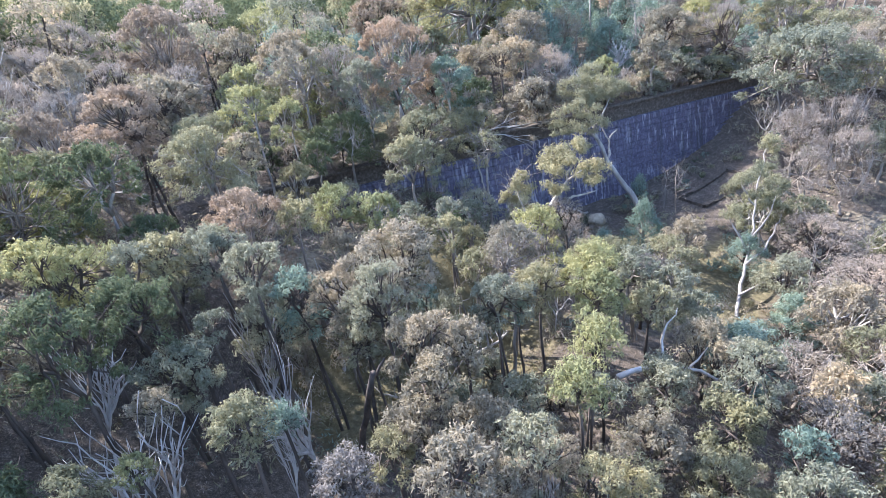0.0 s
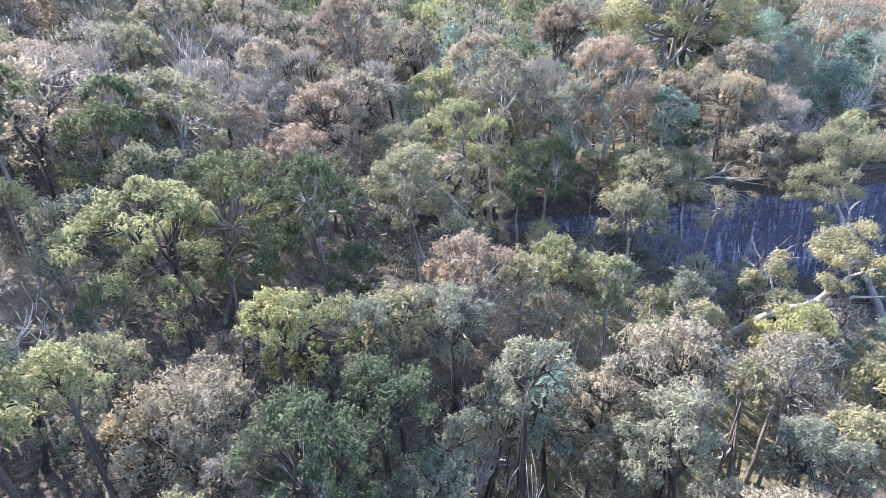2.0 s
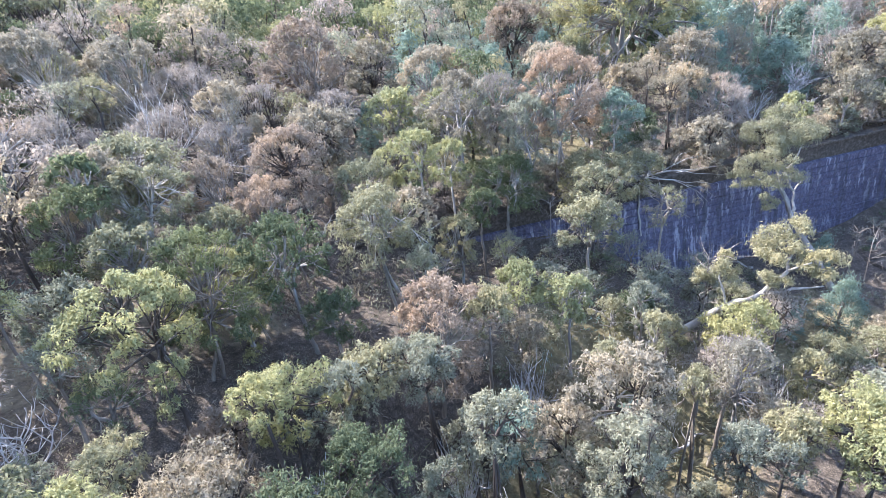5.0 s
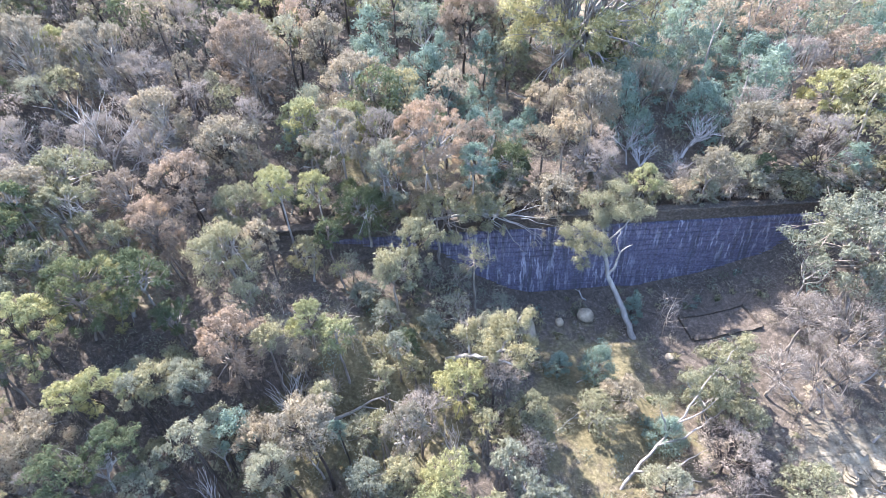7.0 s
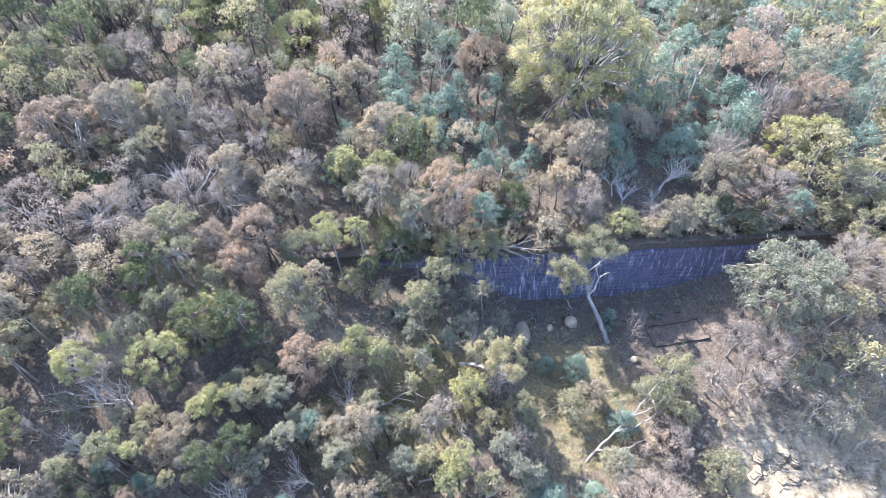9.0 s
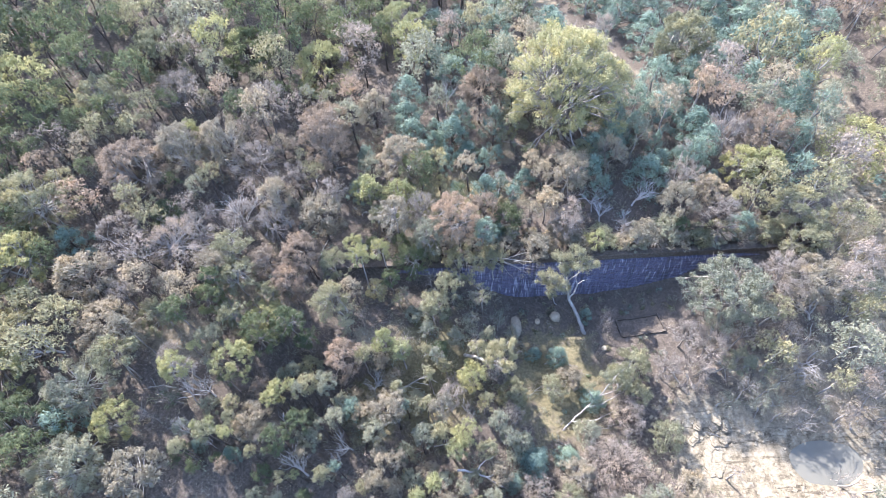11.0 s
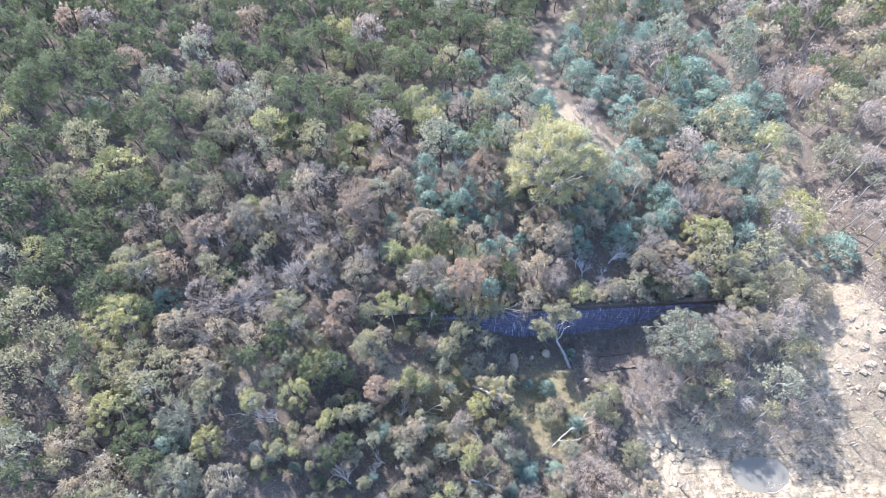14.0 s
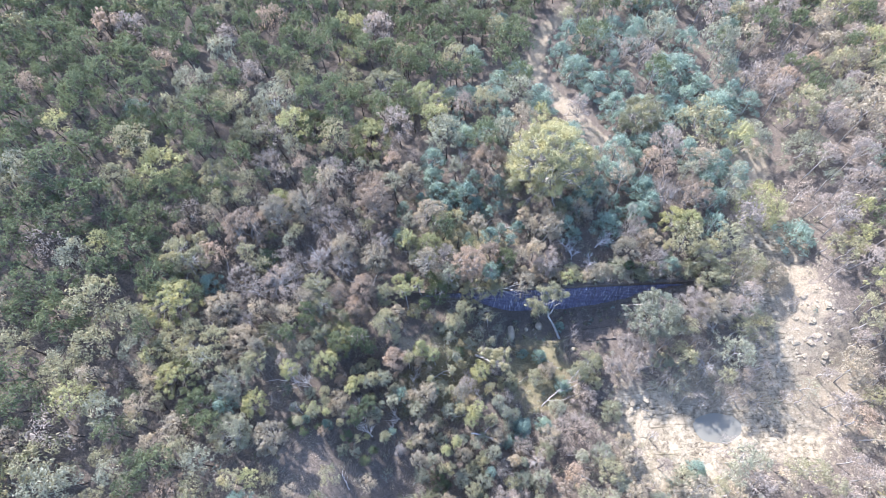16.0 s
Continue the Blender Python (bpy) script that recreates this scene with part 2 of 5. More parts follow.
gx, gy = axis(-55, 48, 0.5, 2500), axis(-38, 55, 0.5, 2500)
X, Y = np.meshgrid(gx, gy)
Z = height(X, Y)
nx, ny = len(gx), len(gy)
i = np.arange(nx * ny).reshape(ny, nx)
quads = np.stack([i[:-1, :-1], i[:-1, 1:], i[1:, 1:], i[1:, :-1]], -1).reshape(-1, 4)
me = mesh_from("ground", np.stack([X, Y, Z], -1).reshape(-1, 3), quads, [GROUND], smooth=True)


def spot(x, y, cx, cy, rx, ry, turn=0.0):
    c, s = math.cos(radians(turn)), math.sin(radians(turn))
    u, v = (x - cx) * c + (y - cy) * s, -(x - cx) * s + (y - cy) * c
    return np.clip(1.25 - np.hypot(u / rx, v / ry), 0, 1)


rocky = np.clip(1.15 - channel(X, Y) / 6.0, 0, 1) * step(20, 6, Y)
rocky = np.maximum(rocky, 0.95 * spot(X, Y, 15, -21, 9, 6))
# The last patch lightens scrub ground that tree shadows leave too dark.
sandy_lightened = np.maximum.reduce([spot(X, Y, 30, 16, 4, 10, -8), 0.9 * np.clip(1.5 - track_gap(X, Y) / 1.3, 0, 1), 0.8 * spot(X, Y, -25, -4, 4, 3), 0.8 * spot(X, Y, -30, -7, 4, 3), 0.8 * spot(X, Y, 32.5, -3, 4, 9), spot(X, Y, -3.5, 12, 2, 2), 0.9 * spot(X, Y, -16, -6.3, 1.5, 1.5), 0.7 * spot(X, Y, 33, 30, 3, 5), 0.7 * spot(X, Y, 35, -12, 8, 11), 0.62 * spot(X, Y, 20, -11, 10, 6)])
grassy = np.maximum.reduce([spot(X, Y, 0, -9, 6, 7), spot(X, Y, -11, -9, 6, 7), spot(X, Y, -9, 7, 9, 4), spot(X, Y, -15.5, -11.5, 3.5, 4)]) * 0.85
for nm, v in (("rocky", rocky), ("sandy_lightened", sandy_lightened), ("grassy", grassy)):
    me.attributes.new(nm, "FLOAT", "POINT").data.foreach_set("value", v.reshape(-1).astype(np.float32))
tagged(new("ground", me), "leaf-littered bush ground with dry grass and pale rock", "ground", kind="structure")


# ---- dam ----
def box(bm, lo, hi, bevel=0.0):
    x0, y0, z0 = lo
    x1, y1, z1 = hi
    vs = [bm.verts.new(p) for p in ((x0, y0, z0), (x1, y0, z0), (x1, y1, z0), (x0, y1, z0), (x0, y0, z1), (x1, y0, z1), (x1, y1, z1), (x0, y1, z1))]
    for q in ((3, 2, 1, 0), (4, 5, 6, 7), (0, 1, 5, 4), (1, 2, 6, 5), (2, 3, 7, 6), (3, 0, 4, 7)):
        bm.faces.new([vs[k] for k in q])


def bm_mesh(name, bm, mat):
    me = bpy.data.meshes.new(name)
    bmesh.ops.recalc_face_normals(bm, faces=bm.faces)
    bm.to_mesh(me)
    bm.free()
    me.materials.append(mat)
    return me


BATTER = 0.16
dam = tagged(new("dam_wall"), "old masonry dam wall with white streaked stains", "dam", kind="structure")
bm = bmesh.new()
n = 60
prev = None
for k in range(n + 1):
    x = DAM_L + (DAM_R - DAM_L) * k / n
    ring = [bm.verts.new(p) for p in ((x, 0.06 - BATTER * 6.9 - 0.25, -0.4), (x, 0.0, CREST - 0.95), (x, 0.85, CREST - 0.95), (x, 1.0, -0.4))]
    if prev:
        for a in range(4):
            bm.faces.new((prev[a], prev[(a + 1) % 4], ring[(a + 1) % 4], ring[a]))
    else:
        bm.faces.new(ring)
    prev = ring
bm.faces.new(list(reversed(prev)))
child("core", bm_mesh("core", bm, MORTAR), dam)
bm = bmesh.new()
box(bm, (DAM_L - 0.2, 0.10, CREST - 0.95), (DAM_R + 0.2, 0.5, CREST - 0.14))
child("upper_band", bm_mesh("upper_band", bm, COPING), dam, "weathered brown concrete band, its shade put into the colour")
bm = bmesh.new()
box(bm, (DAM_L - 0.3, -0.06, CREST - 0.14), (DAM_R + 0.3, 0.5, CREST))
bmesh.ops.bevel(bm, geom=bm.edges[:], offset=0.03, segments=1, affect="EDGES")
child("coping", bm_mesh("coping", bm, COPING), dam, "pale dusty concrete coping")


# ---- trees ----
def tube(points, radii, sides=5):
    """Vertices and faces of a tapering bent limb."""
    p, r = np.asarray(points, float), np.asarray(radii, float)
    t = np.gradient(p, axis=0)
    t /= np.linalg.norm(t, axis=1)[:, None] + 1e-9
    ref = np.where(np.abs(t[:, 2:3]) > 0.9, (1.0, 0, 0), (0, 0, 1.0))
    u = np.cross(t, ref)
    u /= np.linalg.norm(u, axis=1)[:, None] + 1e-9
    w = np.cross(t, u)
    a = np.arange(sides) * 2 * math.pi / sides
    ring = p[:, None] + r[:, None, None] * (np.cos(a)[None, :, None] * u[:, None] + np.sin(a)[None, :, None] * w[:, None])
    v = ring.reshape(-1, 3)
    f = []
    for k in range(len(p) - 1):
        for s in range(sides):
            a0, a1 = k * sides + s, k * sides + (s + 1) % sides
            f.append((a0, a1, a1 + sides, a0 + sides))
    f.append(tuple(range((len(p) - 1) * sides, len(p) * sides)))
    f.append(tuple(reversed(range(sides))))
    return v, f


def join(pieces):
    vs, fs, o = [], [], 0
    for v, f in pieces:
        vs.append(np.asarray(v))
        fs += [tuple(k + o for k in q) for q in f]
        o += len(v)
    return np.concatenate(vs), fs


def bend(r, a, b, n, wobble):
    """A crooked line of n + 1 points from a to b."""
    a, b = np.asarray(a, float), np.asarray(b, float)
    s = np.linspace(0, 1, n + 1)[:, None]
    p = a + (b - a) * s
    off = np.cumsum(r.normal(0, wobble, (n + 1, 3)), 0)
    off -= off[0] + (off[-1] - off[0]) * s
    return p + off


def unit(v):
    return v / (np.linalg.norm(v, axis=-1, keepdims=True) + 1e-9)


def leaves(r, centre, size, count, leaf, droop=0.7, shell=0.0, ruffle=0.5, crown=None, wide=0.13, soft=0.6):
    """Small hanging leaf blades (one triangle each) over the outer part of a rounded clump."""
    d = unit(r.normal(0, 1, (count, 3)))
    d[:, 2] = np.where(d[:, 2] < -0.35, -d[:, 2] * r.uniform(0.2, 1, count), d[:, 2])
    d = unit(d)
    rad = shell + (1 - shell) * np.clip(np.abs(r.normal(0.66, 0.24, count)), 0.05, 1.35)
    rad *= 1 + 0.16 * np.sin(d[:, 0] * 7 + centre[0] * 9) * np.sin(d[:, 1] * 6 + centre[1] * 9)
    c = np.asarray(centre) + d * rad[:, None] * np.asarray(size)
    face = unit(d + r.normal(0, ruffle, (count, 3)))
    ax = r.normal(0, 0.6, (count, 3))
    ax[:, 2] -= droop
    ax -= face * (ax * face).sum(1)[:, None]
    ax = unit(ax)
    side = np.cross(face, ax)
    ln = leaf * r.uniform(0.6, 1.3, (count, 1))
    wd = ln * wide
    v = np.stack([c + side * wd - ax * ln * 0.3, c - side * wd - ax * ln * 0.3, c + ax * ln * 0.7], 1)
    nrm = soft * d + (1.25 - soft) * face
    if crown is not None:
        nrm = nrm + 0.15 * unit(c - crown)
    nrm = np.repeat(unit(nrm)[:, None], 3, 1)
    return np.concatenate([v, nrm], 2).reshape(-1, 6)


def crown_shape(seed, clumps=18, per=300, leaf=0.12, puff=0.3, depth=1.25, forks=2, twigs=0.5, wide=0.2, soft=0.6, gaps=0.0, lop=0.22, limb=0.03):
    """Limbs and foliage of one gum crown of radius 1 with its top at z = 0: rounded clumps of hanging sprays set over a lopsided dome."""
    r = np.random.RandomState(seed)
    wood, green = [], []
    crown = np.array([0, 0, -depth * 0.7])
    base = np.array([0, 0, -depth * 1.12])
    forked = []
    for k in range(forks):
        a = 6.28 * k / forks + r.uniform(0, 1.5)
        hub = np.array([0.34 * math.cos(a), 0.34 * math.sin(a), -depth * r.uniform(0.42, 0.7)])
        forked.append(bend(r, base, hub, 4, 0.05))
        wood.append(tube(forked[-1], np.linspace(limb * 1.6, limb * 1.0, 5), 5))
    side = r.uniform(0, 6.28)
    for k in range(clumps):
        a = k * 2.4 + r.uniform(-0.35, 0.35)
        q = min(1.0, math.sqrt((k + 0.4) / clumps) * r.uniform(0.88, 1.1))
        stretch = (1 - puff * 0.75) * (1 + lop * math.cos(a - side)) * r.uniform(0.86, 1.1)
        z = -puff * 0.8 - (depth - 1.3 * puff) * (1 - math.sqrt(max(0.0, 1 - q * q))) * r.uniform(0.75, 1.0) - 0.12 * r.uniform()
        if k % 4 == 3:
            q, z = r.uniform(0.45, 0.9), -depth * r.uniform(0.6, 1.08)
        elif q > 0.75 and r.uniform() < 0.5:
            stretch, z = stretch * 0.9, z - r.uniform(0.1, 0.35) * depth
        c = np.array([q * stretch * math.cos(a), q * stretch * math.sin(a), z])
        size = puff * np.array([1.0, 1.0, 0.95]) * r.uniform(0.7, 1.3)
        fork = min(forked, key=lambda f: np.linalg.norm(f[-1] - c))
        out = fork[r.randint(2, 5)]
        knee = np.array([out[0] * 0.5 + c[0] * 0.5, out[1] * 0.5 + c[1] * 0.5, out[2] + (c[2] - out[2]) * 0.3]) + r.normal(0, 0.07, 3)
        h = np.linspace(0, 1, 4)[:, None]
        pts = out * (1 - h) ** 2 + knee * 2 * h * (1 - h) + c * h * h + r.normal(0, 0.025, (4, 3)) * h
        wood.append(tube(pts, np.linspace(limb * 0.85, limb * 0.28, 4), 3))
        for _ in range(int(twigs + r.uniform())):
            out = c + np.array([math.cos(a) * 0.8, math.sin(a) * 0.8, r.uniform(-0.3, 0.7)]) * puff * r.uniform(0.9, 1.7)
            tw = bend(r, pts[2], out, 2, 0.04)
            wood.append(tube(tw, np.linspace(limb * 0.4, limb * 0.13, 3), 3))
        if r.uniform() < gaps:
            continue
        sprays = 5
        green.append(leaves(r, c, size * 0.9, int(per * 0.45), leaf, crown=crown, wide=wide, soft=soft, shell=0.15))
        for _ in range(sprays):
            o = unit(r.normal(0, 1, 3) + (0, 0, 0.45)) * size * r.uniform(0.6, 0.95)
            green.append(leaves(r, c + o, size * r.uniform(0.28, 0.5) * (1, 1, 1.25), int(per * 0.55 / sprays), leaf, droop=1.0, crown=crown, wide=wide, soft=soft))
    return join(wood), np.concatenate(green)


def stem_shape(seed, stems=1, sides=6):
    """Trunk of a gum, one unit high, its top at the crown's fork."""
    r = np.random.RandomState(seed)
    out = []
    for k in range(stems):
        b = r.normal(0, 0.16 + 0.12 * (stems > 1), 2)
        pts = bend(r, (b[0], b[1], -0.08), (0, 0, 1.0), 6, 0.035)
        out.append(tube(pts, np.linspace(0.075, 0.04, 7) * (0.75 if stems > 1 else 1), sides))
    return join(out)


def wattle_shape(seed, tall=3.4, reach=1.3, plumes=26, per=190, leaf=0.15):
    """A bushy blue-green wattle: upright feathery plumes from near the ground up."""
    r = np.random.RandomState(seed)
    wood, green = [], []
    wood.append(tube(bend(r, (0, 0, -0.3), (0, 0, tall * 0.8), 5, 0.06), np.linspace(0.08, 0.02, 6), 6))
    for k in range(plumes):
        h = (k + 0.5) / plumes
        a = k * 2.4
        q = reach * (1 - h) ** 0.6 * r.uniform(0.55, 1.0)
        c = np.array([q * math.cos(a), q * math.sin(a), 0.45 + (tall - 0.7) * h])
        wood.append(tube(bend(r, (0, 0, c[2] * 0.6), c, 3, 0.04), np.linspace(0.03, 0.008, 4), 4))
        s = reach * 0.27 * r.uniform(0.8, 1.25)
        green.append(leaves(r, c, (s, s, s * 1.35), per, leaf, droop=-0.25))
    return join(wood), np.concatenate(green)


def bare_shape(seed, tall=4.5, reach=1.6, limbs=5):
    """A dead tree: limbs that fork and fork again into fine upturned twigs."""
    r = np.random.RandomState(seed)
    wood = []

    def grow(start, way, length, thick, level):
        n = 5 - level
        pts = [np.asarray(start, float)]
        for _ in range(n):
            way = unit(way + r.normal(0, 0.2, 3) + (0, 0, 0.12))
            pts.append(pts[-1] + way * length / n)
        wood.append(tube(np.array(pts), np.linspace(thick, thick * 0.45, n + 1), 6 - level))
        if level < 3:
            for k in range((limbs, 4, 3)[level]):
                a = r.uniform(0, 6.28)
                at = pts[max(1, n - k % 3)] if level else pts[n - k % 2]
                turn = np.array([math.cos(a), math.sin(a), r.uniform(0.0, 0.7)])
                grow(at, unit(way * 0.75 + turn * 0.9), length * r.uniform(0.5, 0.85) * (1.25 if level == 0 else 1), thick * 0.5, level + 1)

    grow((0, 0, -0.3), np.array([r.normal(0, 0.2), r.normal(0, 0.2), 1.0]), tall * 0.42, 0.1, 0)
    v, f = join(wood)
    v = v * (reach / np.percentile(np.hypot(v[:, 0], v[:, 1]), 97), reach / np.percentile(np.hypot(v[:, 0], v[:, 1]), 97), tall / v[:, 2].max())
    return v, f


def tri_faces(v):
    return np.arange(len(v)).reshape(-1, 3)


# crowns by how large they are: radius, clumps, clump size
SIZES = {"small": (0.8, 20, 0.3), "middle": (1.25, 32, 0.235), "large": (1.9, 50, 0.19), "broad": (3.0, 80, 0.15)}


def crown_set(seed, per, leaf, twigs=0.6, gaps=0.05, count=4, wide=0.2):
    """For every size some crowns whose leaves are that long in metres."""
    out = {}
    for n, (size, (rad, clumps, puff)) in enumerate(SIZES.items()):
        share = (puff * rad / 0.3) ** 2
        out[size] = [crown_shape(seed + 10 * n + k, clumps + (k * 3) % 5, int(per * share), leaf / rad, puff * (0.95, 1.08, 1.0, 0.9)[k], (1.5, 1.3, 1.8, 1.4)[k], 2 + k % 2, twigs, wide, 0.6, gaps * k, (0.15, 0.3, 0.2, 0.3)[k], (0.032, 0.027, 0.021, 0.017)[n]) for k in range(count)]
    return out


def size_of(r):
    return "small" if r < 1.0 else "middle" if r < 1.55 else "large" if r < 2.4 else "broad"


SHAPES = {"close": crown_set(100, 250, 0.1, 1.4, wide=0.16), "near": crown_set(200, 175, 0.125, 1.1, wide=0.16), "mid": crown_set(300, 88, 0.175, 0.7, wide=0.175), "thin": crown_set(400, 95, 0.1, 2.4, 0.12, wide=0.15)}
STEMS = [stem_shape(500 + k, (1, 1, 2, 1, 3, 1)[k]) for k in range(6)]
WATTLE_FORMS = [(21, 3.4, 1.3), (22, 3.8, 1.2), (23, 3.0, 1.4)]
WATTLE_TALL, WATTLE_REACH = [f[1] for f in WATTLE_FORMS], [f[2] for f in WATTLE_FORMS]
WATTLES = {"near": [wattle_shape(s, a, b, 30, 190, 0.14) for s, a, b in WATTLE_FORMS], "mid": [wattle_shape(s, a, b, 22, 105, 0.2) for s, a, b in WATTLE_FORMS]}
BARES = [bare_shape(31), bare_shape(32, 5.0, 1.5, 6), bare_shape(33, 3.0, 1.4, 7)]
BARE_TALL, BARE_REACH = [4.5, 5.0, 3.0], [1.6, 1.5, 1.4]
WORDS = {
    "green": "leafy green gum tree on the bush slope", "olive": "olive-green gum tree with a domed crown",
    "yellow": "bright yellow-green gum tree with hanging leaves", "grey": "grey-green gum tree with a thin crown",
    "tan": "tan-leaved drying gum tree with pale limbs", "rust": "rusty brown dying gum tree among green ones",
    "pink": "grey-brown dying gum tree with bare twigs", "blue": "blue-green bushy wattle growing from the litter",
}
made = {}


def cached(key, build):
    if key not in made:
        made[key] = build()
    return made[key]


def wood_of(name, shape, bark):
    return mesh_from(name, shape[0], shape[1], [bark], smooth=True)


def crown_of(soup, tone):
    return mesh_from("crown", soup, tri_faces(soup), [LEAVES[tone]])


pick = random.Random(5)
PLACED, OUTER = [], []


def gum(x, y, base, top, r, turn, tone, bark, crown, key, stem):
    """A gum: a stem up to the fork, and limbs and crown at their own round shape above it."""
    low = crown[0][0][:, 2].min()
    fork = max(top - base + low * r, 0.5)
    squash = min(1.0, (top - base - fork) / (-low * r))
    ob = new("gum_tree")
    ob.matrix_basis = pose(x, y, base, 0, 0, turn)
    trunk = child("trunk", cached(("stem", stem, bark.name), lambda: wood_of("trunk", STEMS[stem], bark)), ob)
    trunk.matrix_basis = Matrix.Diagonal((0.55 + 0.4 * r, 0.55 + 0.4 * r, fork + 0.06 * r, 1))
    over = Matrix.Translation((0, 0, top - base)) @ Matrix.Diagonal((r, r, r * squash, 1))
    limbs = child("branchwork", cached(("branchwork", key, bark.name), lambda: wood_of("branchwork", crown[0], bark)), ob)
    leafage = child("crown", cached(("crown", key, tone), lambda: crown_of(crown[1], tone)), ob)
    limbs.matrix_basis, leafage.matrix_basis = over, over
    return ob


def tree(tone, x, y, top, r, bark=None, shape=None, airy=False):
    """A standing tree: crown of radius r whose top is at the height top above the datum."""
    base = z_at(x, y)
    tall = max(top - base, 1.2)
    PLACED.append((x, y, r))
    if math.hypot(x + 8, y + 1) > 33:
        OUTER.append((tone, x, y, r, tall))
        return None
    turn = pick.uniform(0, 360)
    grade = "near" if math.hypot(x + 12, (y + 12) * 1.1) < 17 else "mid"
    if tone == "blue" and tall < 3.6 * r:
        k = pick.randrange(3)
        bark = pick.choice((BARK, DARK_BARK))
        ob = new("wattle_tree")
        ob.matrix_basis = pose(x, y, base, 0, 0, turn) @ Matrix.Diagonal((r / WATTLE_REACH[k], r / WATTLE_REACH[k], tall / WATTLE_TALL[k], 1))
        child("trunk", cached(("wattle", k, bark.name, grade), lambda: wood_of("trunk", WATTLES[grade][k][0], bark)), ob)
        child("crown", cached(("plumes", k, grade), lambda: crown_of(WATTLES[grade][k][1], tone)), ob)
        return tagged(ob, WORDS[tone], "tree", "wattles among the gums")
    if min(math.hypot(x + 21.5, y + 17), math.hypot(x + 13.5, y + 18.5)) < 7:
        grade = "close"
    elif airy or tone == "pink" or tone == "tan" and pick.random() < 0.2:
        grade = "thin"
    k = pick.randrange(4) if shape is None else shape
    r = r * 1.06
    size = size_of(r)
    bark = bark or pick.choice((DARK_BARK, DARK_BARK, DARK_BARK) if grade == "close" else (BARK, SMOOTH_BARK, DARK_BARK, BARK if grade == "thin" else PALE_BARK))
    ob = gum(x, y, base, base + tall, r, turn, tone, bark, SHAPES[grade][size][k], (grade, size, k), pick.randrange(6))
    if tone == "blue":
        ob.name = "wattle_tree"
        return tagged(ob, "blue-green wattle on a tall bare stem", "tree", "wattles among the gums")
    return tagged(ob, WORDS[tone], "tree", "gum trees of the bush")


def dead_tree(x, y, top, r, bark=None, shape=0, tilt=0.0):
    base = z_at(x, y)
    ob = new("dead_tree", cached(("bare", shape, x > 8), lambda: wood_of("dead_tree", BARES[shape], bark or (SMOOTH_BARK if x > 8 else WHITE_BARK))))
    ob.matrix_basis = pose(x, y, base, tilt, 0, pick.uniform(0, 360)) @ Matrix.Diagonal((r / BARE_REACH[shape], r / BARE_REACH[shape], max(top - base, 1) / BARE_TALL[shape], 1))
    PLACED.append((x, y, r * 0.5))
    return tagged(ob, "bleached leafless dead tree with twisted branches", "dead tree", "dead trees of the bush")


tree("rust", -17.5, -8.6, 10.4, 1.7)
tree("yellow", -14.3, -7.2, 9.3, 1.1)
tree("yellow", -12.9, -8.2, 8.9, 0.9)
tree("blue", -0.1, -7.4, 5.0, 1.1)
tree("blue", 2.9, -3.6, 4.5, 0.8)
tree("blue", -4.6, 2.5, 9.4, 1.0)
tree("rust", -8.5, 1.6, 14.1, 2.3)
tree("tan", -23.1, -13.6, 10.7, 1.6)
tree("yellow", -15.9, -1.4, 12.5, 1.0)
tree("tan", -1.8, 2.8, 11.7, 1.2)
tree("blue", -6.8, 10.8, 10.7, 1.5)
tree("olive", -18.3, -4.4, 11.7, 1.7)
tree("yellow", -23.0, -5.5, 11.2, 1.9)
tree("grey", -17.5, -12.0, 8.6, 1.2)
tree("rust", -19.3, 9.6, 16.2, 2.6)
tree("olive", -14.9, -2.6, 9.2, 1.0)
tree("grey", -12.8, -2.6, 7.9, 0.8, airy=True)
tree("grey", -10.6, -2.4, 7.0, 0.8, airy=True)
tree("grey", -8.6, -2.6, 6.9, 0.8, airy=True)
tree("grey", -7.0, -2.6, 6.6, 0.8, airy=True)
tree("olive", -6.3, -3.6, 9.0, 1.1, airy=True)
tree("yellow", -13.3, -3.4, 8.0, 0.6, airy=True)
tree("grey", -12.2, -4.4, 7.2, 0.9)
tree("grey", -10.9, -5.6, 7.2, 0.9)
tree("green", -9.6, -4.2, 6.9, 0.9, airy=True)
tree("grey", -8.6, -6.4, 7.0, 0.9)
tree("grey", -7.2, -4.6, 6.6, 0.8, airy=True)
tree("grey", -6.0, -6.0, 6.3, 0.9)
tree("grey", -4.9, -4.4, 5.8, 0.8, airy=True)
tree("green", -9.9, -7.4, 7.2, 0.9)
tree("grey", -3.8, -5.4, 4.9, 0.8, airy=True)
tree("grey", -7.9, -5.4, 6.9, 1.2, airy=True)
tree("tan", -2.6, 1.3, 8.3, 0.9, airy=True)
tree("yellow", -24.3, -9.3, 12.8, 1.7)
tree("tan", -14.9, -17.2, 7.6, 0.8)
tree("green", -22.3, -16.6, 8.8, 0.8)
tree("grey", -21.4, -18.2, 8.1, 0.7)
tree("green", -20.6, -19.0, 7.6, 0.7)
tree("grey", -22.8, -18.0, 8.5, 0.8)
tree("olive", -21.2, -16.9, 8.7, 0.6)
tree("green", -19.6, -18.0, 7.7, 0.6)
tree("tan", -13.6, -17.7, 7.2, 0.8)
tree("olive", -15.7, -17.5, 7.4, 0.6)
tree("tan", -14.0, -19.4, 7.3, 0.6)
tree("olive", -11.6, -20.1, 6.6, 0.8)
tree("tan", -12.7, -19.2, 7.1, 0.6)
tree("grey", -15.1, -13.2, 7.9, 1.0)
tree("grey", -12.3, -17.1, 6.9, 0.8)
